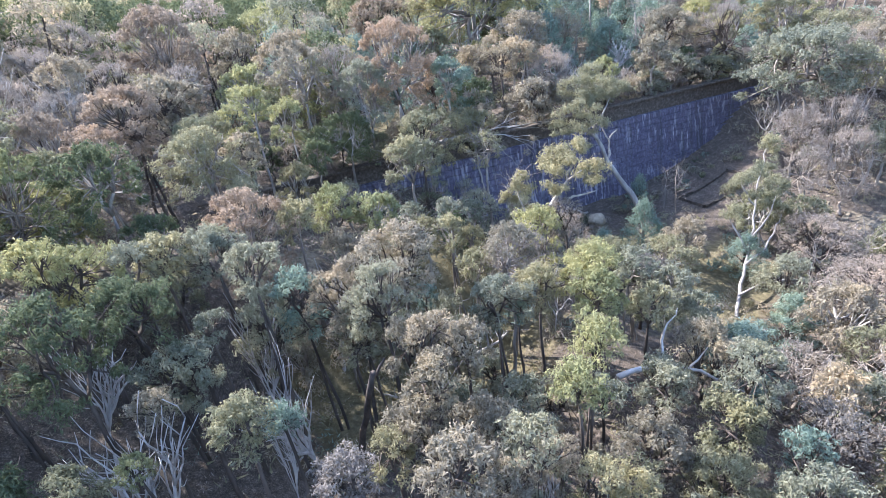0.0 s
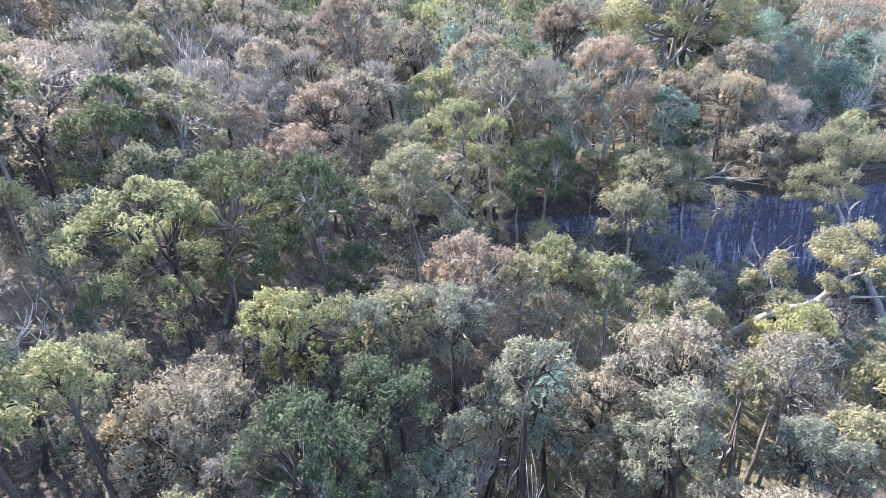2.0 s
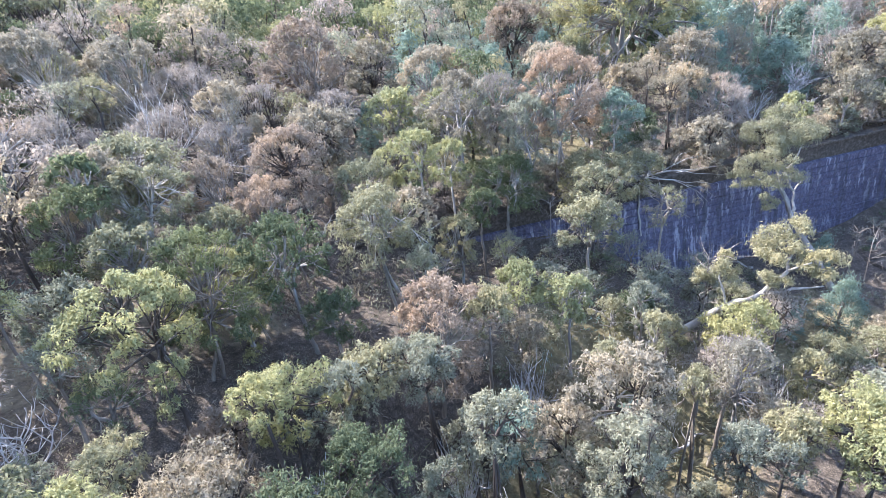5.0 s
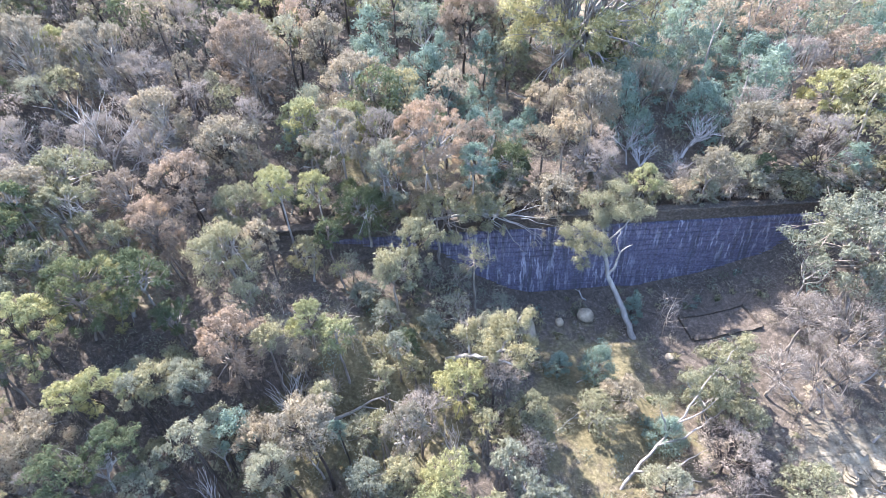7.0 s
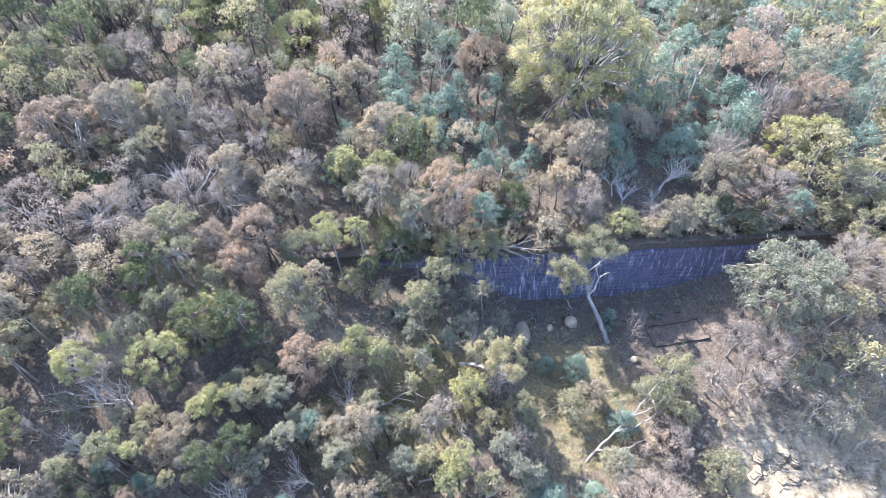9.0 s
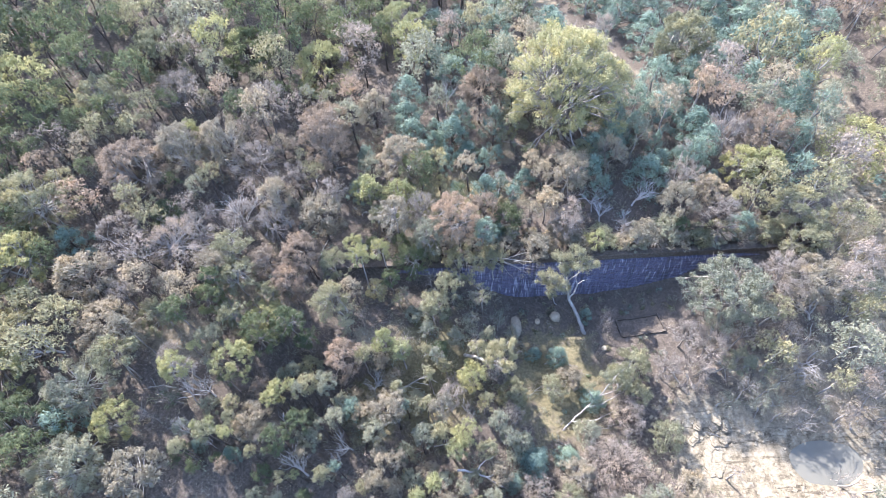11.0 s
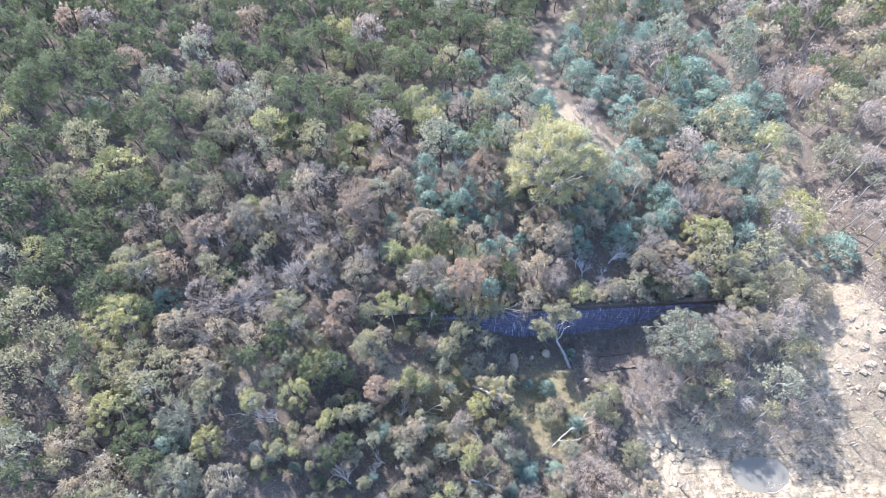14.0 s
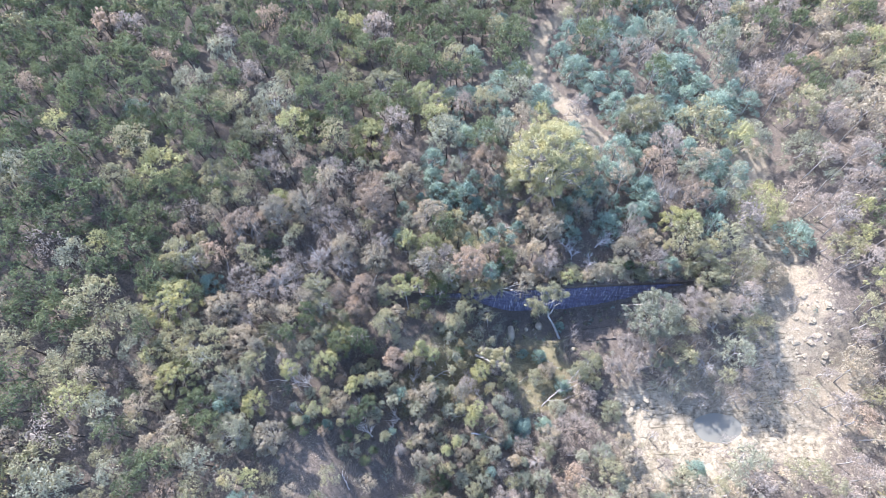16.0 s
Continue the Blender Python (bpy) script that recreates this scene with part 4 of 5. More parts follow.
def bare_ground(x, y):
    """Where no tree stands: the dam, its foot, the channel and the open flat below."""
    ch = float(channel(x, y))
    return abs(x - 1) < 21.5 and -3.2 < y < 1.2 or -16 < x < -3 and -7.5 < y < 0 or ch < 4.2 and y < 24 or -4 < x < 11.5 and -14 < y < 0 or math.hypot((x - 33) / 5, (y + 3) / 8) < 0.8 or float(track_gap(x, y)) < 2.8


# brush along the back of the crest
r = np.random.RandomState(8)
for k in range(30):
    x = -17.5 + 38 * (k + r.uniform(0.1, 0.9)) / 30
    t = ("tan", "pink", "grey", "olive", "tan", "green")[r.randint(6)]
    rad = r.uniform(0.7, 1.15)
    tree(t, x, r.uniform(1.2, 2.2), CREST + r.uniform(1.0, 2.2), rad)
    GRID.setdefault((int(x // 4), 0), []).append((x, 1.7, rad))

# low growth leaning over the crest
for x, t, rad in ((2.9, "tan", 1.1), (4.6, "olive", 1.0), (6.1, "tan", 0.9), (7.6, "grey", 1.1), (9.2, "pink", 1.0), (10.8, "tan", 1.1), (12.6, "olive", 1.2), (14.3, "grey", 1.0), (16.4, "tan", 1.2), (18.3, "olive", 1.2), (-0.6, "tan", 1.0), (-10.5, "olive", 1.1), (-13.4, "tan", 1.1)):
    tree(t, x, 1.0, CREST + 0.7 + 0.6 * rad, rad * 1.15, shape=1)
    GRID.setdefault((int(x // 4), 0), []).append((x, 1.25, rad))

# gums and wattles between the larger trees near the dam
r = np.random.RandomState(61)
count = 0
for _ in range(6000):
    x, y = r.uniform(-44, 16), r.uniform(-27, 18)
    rad = r.uniform(0.8, 1.6)
    if bare_ground(x, y) or not free(x, y, rad, 0.66) or x < -15 and y < -14 or math.hypot(x + 17, y + 25.5) < 3.5:
        continue
    t = TONES[tone_at(r, x, y)]
    tall = r.uniform(2.8, 4.4) + (1.2 if y > 4 else 0) if t != "blue" else r.uniform(2.2, 3.6)
    if y < -13:
        tall = min(tall, 3.6)
    if y > 4:
        OUTER.append((t, x, y, rad, tall))
    else:
        tree(t, x, y, z_at(x, y) + tall, rad)
    GRID.setdefault((int(x // 4), int(y // 4)), []).append((x, y, rad))
    count += 1
    if count >= 120:
        break

# close thicket on the western bank below the dam
count = 0
for _ in range(3000):
    x, y = r.uniform(-22, -3), r.uniform(-24, -7)
    rad = r.uniform(0.7, 1.2)
    if bare_ground(x, y) or not free(x, y, rad, 0.62) or x < -15 and y < -12.5 or math.hypot(x + 17, y + 25.5) < 3.5 or math.hypot(x + 16, y + 6.3) < 1.6:
        continue
    t = ("grey", "olive", "tan", "olive", "grey", "pink", "grey")[r.randint(7)]
    tree(t, x, y, z_at(x, y) + r.uniform(2.2, 3.8), rad)
    GRID.setdefault((int(x // 4), int(y // 4)), []).append((x, y, rad))
    count += 1
    if count >= 30:
        break

# low growth on the slope behind the starting point
count = 0
for _ in range(600):
    x, y = r.uniform(-34, -6), r.uniform(-33, -20.5)
    rad = r.uniform(0.8, 1.4)
    if not free(x, y, rad, 0.6):
        continue
    t = ("grey", "olive", "tan", "pink", "grey", "green")[r.randint(6)]
    OUTER.append((t, x, y, rad, r.uniform(2.2, 3.4)))
    GRID.setdefault((int(x // 4), int(y // 4)), []).append((x, y, rad))
    count += 1
    if count >= 44:
        break


def woods():
    r = np.random.RandomState(77)
    low = [crown_shape(600 + k, 20, 62, 0.125, 0.3, (1.5, 1.8, 1.3)[k % 3], 2, 0.3, 0.2, 0.5, 0.0, 0.25, 0.02) for k in range(6)]
    broad = [crown_shape(610 + k, 18, 46, 0.16, 0.32, (1.5, 1.8, 1.3)[k % 3], 2, 0.2, 0.21, 0.5, 0.0, 0.25, 0.02) for k in range(6)]
    ample = [crown_shape(660 + k, 36, 46, 0.105, 0.235, (1.4, 1.7, 1.2)[k % 3], 3, 0.3, 0.21, 0.5, 0.0, 0.25, 0.015) for k in range(6)]
    fine = [crown_shape(620 + k, 26, 72, 0.1, 0.26, (1.5, 1.8, 1.3)[k % 3], 2, 0.4, 0.18, 0.55, 0.0, 0.25, 0.02) for k in range(6)]
    grand = [crown_shape(630 + k, 64, 56, 0.075, 0.18, (1.4, 1.6, 1.2)[k % 3], 3, 0.4, 0.19, 0.55, 0.0, 0.2, 0.015) for k in range(6)]
    thin = [crown_shape(640 + k, 22, 34, 0.1, 0.27, 1.4, 2, 2.0, 0.17, 0.6, 0.1, 0.3, 0.018) for k in range(4)]
    fineb = [wattle_shape(80 + k, 3.4, 1.3, 22, 62, 0.24) for k in range(3)]
    lowb = [wattle_shape(50 + k, 3.4, 1.3, 22, 62, 0.22) for k in range(3)]
    far = [crown_shape(650 + k, 11, 24, 0.28, 0.4, 1.5, 1, 0.0, 0.25, 0.4, 0.0, 0.2, 0.03) for k in range(3)]
    verts, faces, idx, wood_v, wood_f, wood_i = [], [], [], [], [], []
    n = w = 0

    def plant(x, y, rad, tall, t, shape):
        nonlocal n, w
        (wv, wf), lv = shape
        a = r.uniform(0, 6.28)
        c, s = math.cos(a), math.sin(a)
        turn = np.array([[c, -s, 0], [s, c, 0], [0, 0, 1]])
        base = np.array([x, y, z_at(x, y)])
        if t == 7:
            m, o = turn * (rad / 1.3, rad / 1.3, tall / 3.4), base
        else:
            m, o = turn * rad, base + (0, 0, tall)
            fork = wv[:, 2].min() * rad + tall
            stem = tube(bend(r, base + (r.normal(0, 0.25), r.normal(0, 0.25), -0.3), base + (0, 0, max(fork, 0.5)), 3, 0.08), np.linspace(0.1, 0.05, 4), 4)
            wood_v.append(stem[0])
            wood_f.extend(tuple(q + w for q in f) for f in stem[1])
            wood_i.extend([int(x > 8)] * len(stem[1]))
            w += len(stem[0])
        verts.append(np.concatenate([lv[:, :3] @ m.T + o, lv[:, 3:] @ turn.T], 1).astype(np.float32))
        faces.append(np.arange(len(lv)).reshape(-1, 3) + n)
        idx.append(np.full(len(lv) // 3, t))
        n += len(lv)
        wf = wf[:16] if len(lv) < 1600 else wf[:40] if t != 6 else wf[:220]
        keep = max(max(f) for f in wf) + 1
        wood_v.append(wv[:keep] @ m.T + o)
        wood_f.extend(tuple(q + w for q in f) for f in wf)
        wood_i.extend([int(x > 8)] * len(wf))
        w += keep

    for tone, x, y, rad, tall in OUTER:
        if tone == "blue":
            plant(x, y, rad, tall, 7, fineb[r.randint(3)])
        else:
            plant(x, y, rad, tall, TONES.index(tone), thin[r.randint(4)] if tone == "pink" else (grand if rad > 2.5 else fine)[r.randint(6)])
    for _ in range(26000):
        x, y = r.uniform(-94, 68), r.uniform(-36, 66)
        rad = r.uniform(1.2, 2.4) + (r.uniform(0, 1.5) if y > 16 or x < -44 else 0)
        if abs(x + 9) > 50 + 0.5 * (y + 30):
            continue
        if bare_ground(x, y) or -27 < x < 14 and -20.5 < y < 6 or math.hypot(x + 20, y + 20.7) < 15 and y > -20.5 or x > 10 and y < -8 and r.uniform() < 0.6 or math.hypot(x + 19, y + 23) < 9:
            continue
        if not free(x, y, rad, 0.53):
            continue
        GRID.setdefault((int(x // 4), int(y // 4)), []).append((x, y, rad))
        t = tone_at(r, x, y)
        if t < 7:
            plant(x, y, rad, r.uniform(2.8, 4.4) + rad + 1.2 * float(step(4, 12, y)), t, thin[r.randint(4)] if t == 6 and y < 20 and x < 14 else (ample if rad > 2.3 else low if y < 28 and abs(x + 8) < 50 else broad)[r.randint(6)])
        else:
            plant(x, y, min(rad, 2.2) * 1.1, r.uniform(3.2, 5.6), t, lowb[r.randint(3)])
    # thin crowns over the stony eastern bank
    for k in range(1000):
        x, y = (r.uniform(6, 52), r.uniform(-42, -1.5)) if k % 2 else (r.uniform(12, 28), r.uniform(-14, -2))
        rad = r.uniform(0.8, 1.7)
        ch = float(channel(x, y))
        if ch < 2.2 or x < 11 and y > -17 or math.hypot((x - 15) / 7, (y + 21) / 4) < 0.9 or math.hypot((x - 33) / 4, (y + 3) / 7) < 1 or not free(x, y, rad, 0.5):
            continue
        GRID.setdefault((int(x // 4), int(y // 4)), []).append((x, y, rad))
        t = (6, 4, 6, 3, 6, 4)[r.randint(6)]
        plant(x, y, rad, r.uniform(2.2, 3.8), t, thin[r.randint(4)])
    near = len(verts)
    for k in range(1900):
        x, y = (r.uniform(-120, 140), r.uniform(64, 190)) if k < 1400 else (r.uniform(-230, 230), r.uniform(-90, 330))
        if abs(x + 9) < 50 + 0.5 * (y + 30) and -36 < y < 66:
            continue
        rad = r.uniform(2.4, 4.0)
        if free(x, y, rad, 0.7):
            GRID.setdefault((int(x // 4), int(y // 4)), []).append((x, y, rad))
            plant(x, y, rad, r.uniform(8, 14), (0, 6, 3, 6, 0)[r.randint(5)], far[r.randint(3)])
    for _ in range(700):
        x, y = r.uniform(-215, -75), r.uniform(-80, 110)
        rad = r.uniform(2.6, 4.4)
        if free(x, y, rad, 0.7):
            GRID.setdefault((int(x // 4), int(y // 4)), []).append((x, y, rad))
            plant(x, y, rad, r.uniform(7, 11), (0, 6, 3, 5)[r.randint(4)], far[r.randint(3)])
    me = mesh_from("woods", np.concatenate(verts), np.concatenate(faces), [LEAVES[t] for t in TONES], np.concatenate(idx))
    me["trees"] = [near, len(verts)]
    tagged(new("woods", me), "mixed green and brown gum crowns of the woods", "woods", kind="stuff")
    me = mesh_from("woods_trunks", np.concatenate(wood_v), wood_f, [DARK_BARK, SMOOTH_BARK], wood_i, smooth=True)
    tagged(new("woods_trunks", me), "thin dark trunks of the woods", "tree trunks", kind="stuff")


woods()


# ---- things on the ground and the wall ----
def rock_piece(r, sx, sy, sz):
    """An angular stone: a box with every corner knocked about."""
    v = np.array([(x, y, z) for z in (0, 1) for y in (-1, 1) for x in (-1, 1)], float)
    v[4:, :2] *= r.uniform(0.55, 0.9)
    v += r.normal(0, 0.13, v.shape)
    v *= (sx, sy, sz)
    f = [(0, 2, 3, 1), (4, 5, 7, 6), (0, 1, 5, 4), (1, 3, 7, 5), (3, 2, 6, 7), (2, 0, 4, 6)]
    return v, f


def round_stone(seed, sx, sy, sz):
    bm = bmesh.new()
    bmesh.ops.create_icosphere(bm, subdivisions=3, radius=1.0)
    for v in bm.verts:
        k = 1 + 0.16 * noise.noise(v.co * 1.6 + Vector((seed, 0, 0))) + 0.05 * noise.noise(v.co * 5 + Vector((0, seed, 0)))
        v.co = Vector((v.co.x * sx * k, v.co.y * sy * k, v.co.z * sz * k))
    me = bm_mesh("boulder", bm, TAN_ROCK)
    me.polygons.foreach_set("use_smooth", np.ones(len(me.polygons), bool))
    return me


TAN_ROCK = stone_material("tan weathered sandstone", (0.2, 0.165, 0.12), (0.32, 0.27, 0.2), (0.44, 0.38, 0.29))
for k, (x, y, sx, sy, sz) in enumerate(((0.46, -3.1, 0.5, 0.48, 0.4), (-3.2, -3.9, 0.5, 1.05, 0.32), (-1.2, -3.5, 0.25, 0.3, 0.22), (4.4, -6.3, 0.3, 0.25, 0.2))):
    ob = new("boulder", round_stone(k * 3.1, sx, sy, sz))
    ob.location = (x, y, z_at(x, y) + sz * 0.45)
    tagged(ob, "rounded tan sandstone boulder lying below the dam", "boulder", "boulders below the dam")

# low footings of a vanished hut below the dam
ruin = tagged(new("hut_footing"), "rectangular low stone footing of a vanished hut", "ruin")
corners = [(5.85, -3.7), (9.3, -3.75), (9.6, -5.3), (6.05, -5.3)]
ruin.location = (7.7, -4.5, 0)
wall_r = np.random.RandomState(4)
for k in range(4):
    (xa, ya), (xb, yb) = corners[k], corners[(k + 1) % 4]
    n = 14 if k % 2 == 0 else 7
    way = np.array([xb - xa, yb - ya]) / math.hypot(xb - xa, yb - ya)
    out = np.array([way[1], -way[0]])
    v, f = [], []
    for c in range(n + 1):
        p = np.array([xa, ya]) + (np.array([xb, yb]) - (xa, ya)) * c / n
        g = z_at(*p)
        h = g + 0.15 + wall_r.uniform(-0.07, 0.05)
        for s, z in ((-0.13, g - 0.2), (-0.12, h), (0.12, h + wall_r.uniform(-0.03, 0.03)), (0.13, g - 0.2)):
            q = p + out * (s + wall_r.normal(0, 0.015))
            v.append((q[0] - 7.7, q[1] + 4.5, z))
        if c:
            o = 4 * c
            f += [(o - 4, o - 3, o + 1, o), (o - 3, o - 2, o + 2, o + 1), (o - 2, o - 1, o + 3, o + 2)]
    f += [(0, 1, 2, 3), (4 * n + 3, 4 * n + 2, 4 * n + 1, 4 * n)]
    child("footing_wall", mesh_from("footing_wall", v, f, [COPING]), ruin)

# dead gum that fell across the crest
own_tree("fallen_tree", "bleached dead tree fallen along the dam crest", [
    ([(-9.0, -0.1, 7.62), (-7.0, 0.25, 7.72), (-4.8, 0.1, 7.8), (-3.2, -0.3, 7.85), (-1.2, -0.55, 7.75)], (0.1, 0.012)),
    ([(-5.2, 0.1, 7.78), (-3.6, -0.55, 7.5), (-2.4, -0.95, 6.8), (-1.9, -1.0, 6.2)], (0.035, 0.008)),
    ([(-4.6, 0.0, 7.8), (-3.0, -0.7, 7.3), (-1.6, -0.95, 7.0)], (0.03, 0.006)),
    ([(-5.4, 0.1, 7.76), (-4.2, -0.6, 7.2), (-3.5, -1.0, 6.2), (-2.9, -1.1, 5.6)], (0.03, 0.006)),
    ([(-4.0, -0.1, 7.85), (-2.4, 0.2, 8.1), (-1.0, 0.1, 8.15)], (0.025, 0.006)),
    ([(-3.0, -0.7, 7.2), (-2.2, -1.1, 6.9), (-1.5, -1.2, 6.4)], (0.018, 0.005)),
    ([(-2.6, -0.9, 6.9), (-2.3, -1.2, 6.3), (-2.5, -1.3, 5.7)], (0.015, 0.005)),
    ([(-6.2, 0.2, 7.75), (-5.2, -0.5, 7.6), (-4.4, -0.9, 7.1)], (0.02, 0.005)),
    ([(-7.4, 0.2, 7.7), (-6.6, 0.6, 8.2), (-5.9, 0.7, 8.3)], (0.025, 0.006)),
    ([(-3.6, -0.2, 7.84), (-2.9, 0.3, 8.3), (-2.1, 0.4, 8.4)], (0.018, 0.005)),
    ([(-3.4, -0.4, 7.8), (-2.2, -0.8, 7.6), (-0.8, -0.9, 7.4)], (0.02, 0.005))], PALE_BARK,
    [((-2.2, -0.4, 7.9), 0.5), ((-1.5, -0.3, 8.1), 0.5), ((-1.2, -0.7, 7.5), 0.45), ((-2.2, -0.9, 7.0), 0.4), ((-2.7, -1.1, 6.4), 0.3)], "tan", "dead trees of the bush", leaf=0.1, per=150)
own_tree("fallen_tree", "thin grey fallen trunk leaning on the bank", [
    ([(-5.4, 3.5, 6.6), (-4.8, 5.0, 7.6), (-4.0, 7.1, 8.7)], (0.11, 0.06))], PALE_BARK, [], "olive", "dead trees of the bush")
own_tree("gum_tree", "tall thin-crowned gum with forked grey limbs", [
    ([(-0.9, -13.5, 1.1), (0.4, -12.5, 2.2), (1.7, -11.6, 2.8), (2.7, -10.9, 3.4), (3.6, -10.2, 4.6), (4.6, -9.5, 5.8), (5.4, -9.0, 6.6)], (0.085, 0.015)),
    ([(1.7, -11.6, 2.8), (2.9, -11.5, 3.2), (4.2, -10.9, 3.7), (4.9, -10.6, 4.0)], (0.06, 0.012)),
    ([(2.7, -10.9, 3.4), (3.6, -10.9, 4.2), (4.3, -10.6, 5.0)], (0.05, 0.012)),
    ([(2.2, -11.2, 3.1), (1.9, -10.8, 4.0), (1.7, -10.5, 4.7)], (0.06, 0.015)),
    ([(0.4, -12.5, 2.2), (1.6, -12.7, 2.5), (2.8, -12.4, 2.8), (3.9, -12.0, 2.9)], (0.06, 0.012)),
    ([(1.6, -12.7, 2.5), (2.4, -13.2, 2.6), (3.2, -13.3, 2.5)], (0.05, 0.012)),
    ([(3.4, -10.3, 4.7), (3.0, -10.0, 5.4), (3.0, -9.7, 6.0)], (0.05, 0.012))], SMOOTH_BARK,
    [((5.4, -9.0, 6.7), 0.7), ((6.1, -8.6, 6.4), 0.6), ((4.7, -9.6, 6.1), 0.6), ((3.9, -9.9, 6.0), 0.5), ((4.4, -10.5, 5.3), 0.6), ((1.8, -10.5, 4.9), 0.6), ((3.0, -9.8, 6.0), 0.7), ((4.9, -10.5, 4.1), 0.5), ((3.3, -10.6, 5.2), 0.5)], "olive", per=260)
own_tree("fallen_branch", "long bleached dead limb lying over the scrub", [
    ([(-9.0, -16.4, 4.9), (-7.6, -16.6, 5.0), (-6.6, -17.1, 4.5), (-5.4, -17.6, 3.6)], (0.09, 0.025)),
    ([(-7.6, -16.6, 5.0), (-7.1, -16.0, 5.5), (-6.3, -15.7, 5.8)], (0.045, 0.012)),
    ([(-6.9, -16.9, 4.7), (-6.1, -16.8, 5.1)], (0.035, 0.01))], WHITE_BARK, [], "olive", "fallen branches")
own_tree("gum_tree", "crooked pale gum sweeping out over the creek flat", [
    ([(-8.1, -7.2, 4.2), (-7.6, -7.6, 5.2), (-6.9, -8.3, 6.1), (-6.2, -8.9, 6.9), (-5.6, -9.2, 7.8)], (0.16, 0.06)),
    ([(-6.2, -8.9, 6.9), (-5.5, -9.4, 7.2), (-4.8, -9.9, 7.4)], (0.07, 0.02)),
    ([(-5.6, -9.2, 7.8), (-5.0, -8.6, 8.3), (-4.6, -8.0, 8.6)], (0.06, 0.02)),
    ([(-6.9, -8.3, 6.1), (-7.0, -8.0, 6.9), (-7.1, -7.8, 7.4)], (0.05, 0.02)),
    ([(-5.6, -9.2, 7.8), (-5.3, -9.7, 8.3)], (0.05, 0.02))], PALE_BARK,
    [((-5.8, -8.9, 8.3), 0.85), ((-4.9, -9.7, 8.1), 0.75), ((-4.7, -8.2, 8.6), 0.75), ((-6.9, -8.0, 7.6), 0.75), ((-6.2, -9.3, 7.7), 0.6), ((-5.5, -8.0, 8.4), 0.7), ((-7.3, -7.5, 6.9), 0.5), ((-4.4, -9.0, 7.8), 0.5)], "olive", per=460)

# fallen branches on the litter
log_r = np.random.RandomState(19)


def branch_shape(seed):
    r = np.random.RandomState(seed)
    main = bend(r, (-1, 0, 0.1), (1, 0, 0.18), 6, 0.08)
    pieces = [tube(main, np.linspace(0.06, 0.015, 7), 5)]
    for k in range(4):
        s = main[2 + k]
        e = s + np.array([r.uniform(0.2, 0.6), r.choice((-1, 1)) * r.uniform(0.25, 0.6), r.uniform(0.05, 0.35)])
        pieces.append(tube(bend(r, s, e, 3, 0.05), np.linspace(0.025, 0.006, 4), 4))
    v, f = join(pieces)
    return mesh_from("fallen_branch", v, f, [PALE_BARK], smooth=True)


BRANCHES = [branch_shape(s) for s in (1, 2, 3, 4)]
spots = [(-12.4, -9.2, 0.4, 1.8), (-16.4, 5.8, -0.4, 1.2), (-9.6, -10.5, 0.1, 1.2), (-14.5, -11.5, 2.2, 1.0), (-2.2, -9.8, 0.6, 0.9), (-7.5, -8.6, 2.7, 1.0), (1.6, -8.2, -0.8, 0.9)]
while len(spots) < 55:
    x, y = log_r.uniform(-40, 12), log_r.uniform(-24, 14)
    if not (-0.8 < y < 1.2 and DAM_L < x < DAM_R):
        spots.append((x, y, log_r.uniform(0, 3.1), log_r.uniform(0.5, 1.3)))
for k, (x, y, turn, size) in enumerate(spots):
    ob = new("fallen_branch", BRANCHES[k % 4])
    ob.matrix_basis = pose(x, y, z_at(x, y) + 0.02, 0, 0, math.degrees(turn)) @ Matrix.Scale(size, 4)
    tagged(ob, "bleached fallen branch lying on the leaf litter", "branch", "fallen branches")

# pool in the creek bed
bm = bmesh.new()
px, py = 20.6, -16.0
level = z_at(px, py) + 0.3
ring = [bm.verts.new((px + 3.5 * math.cos(a) * (1 + 0.1 * math.sin(3 * a) + 0.07 * math.sin(5 * a + 1) + 0.04 * math.sin(9 * a)), py + 2.3 * math.sin(a) * (1 + 0.1 * math.cos(2 * a) + 0.08 * math.sin(5 * a + 2) + 0.05 * math.cos(8 * a)), level)) for a in np.linspace(0, 2 * math.pi, 80)[:-1]]
bm.faces.new(ring)
WATER, wn_, wl_, wb_ = nodes_of("still grey-green creek water", 0.5)
wb_.inputs["Base Color"].default_value = (0.13, 0.125, 0.105, 1)
wb_.inputs["Specular IOR Level"].default_value = 0.35
bump(wn_, wl_, wb_, noise_tex(wn_, wl_, 3.0, 2), 0.05, 0.02)
tagged(new("water", bm_mesh("water", bm, WATER)), "still grey creek pool among pale rock", "water", kind="structure")


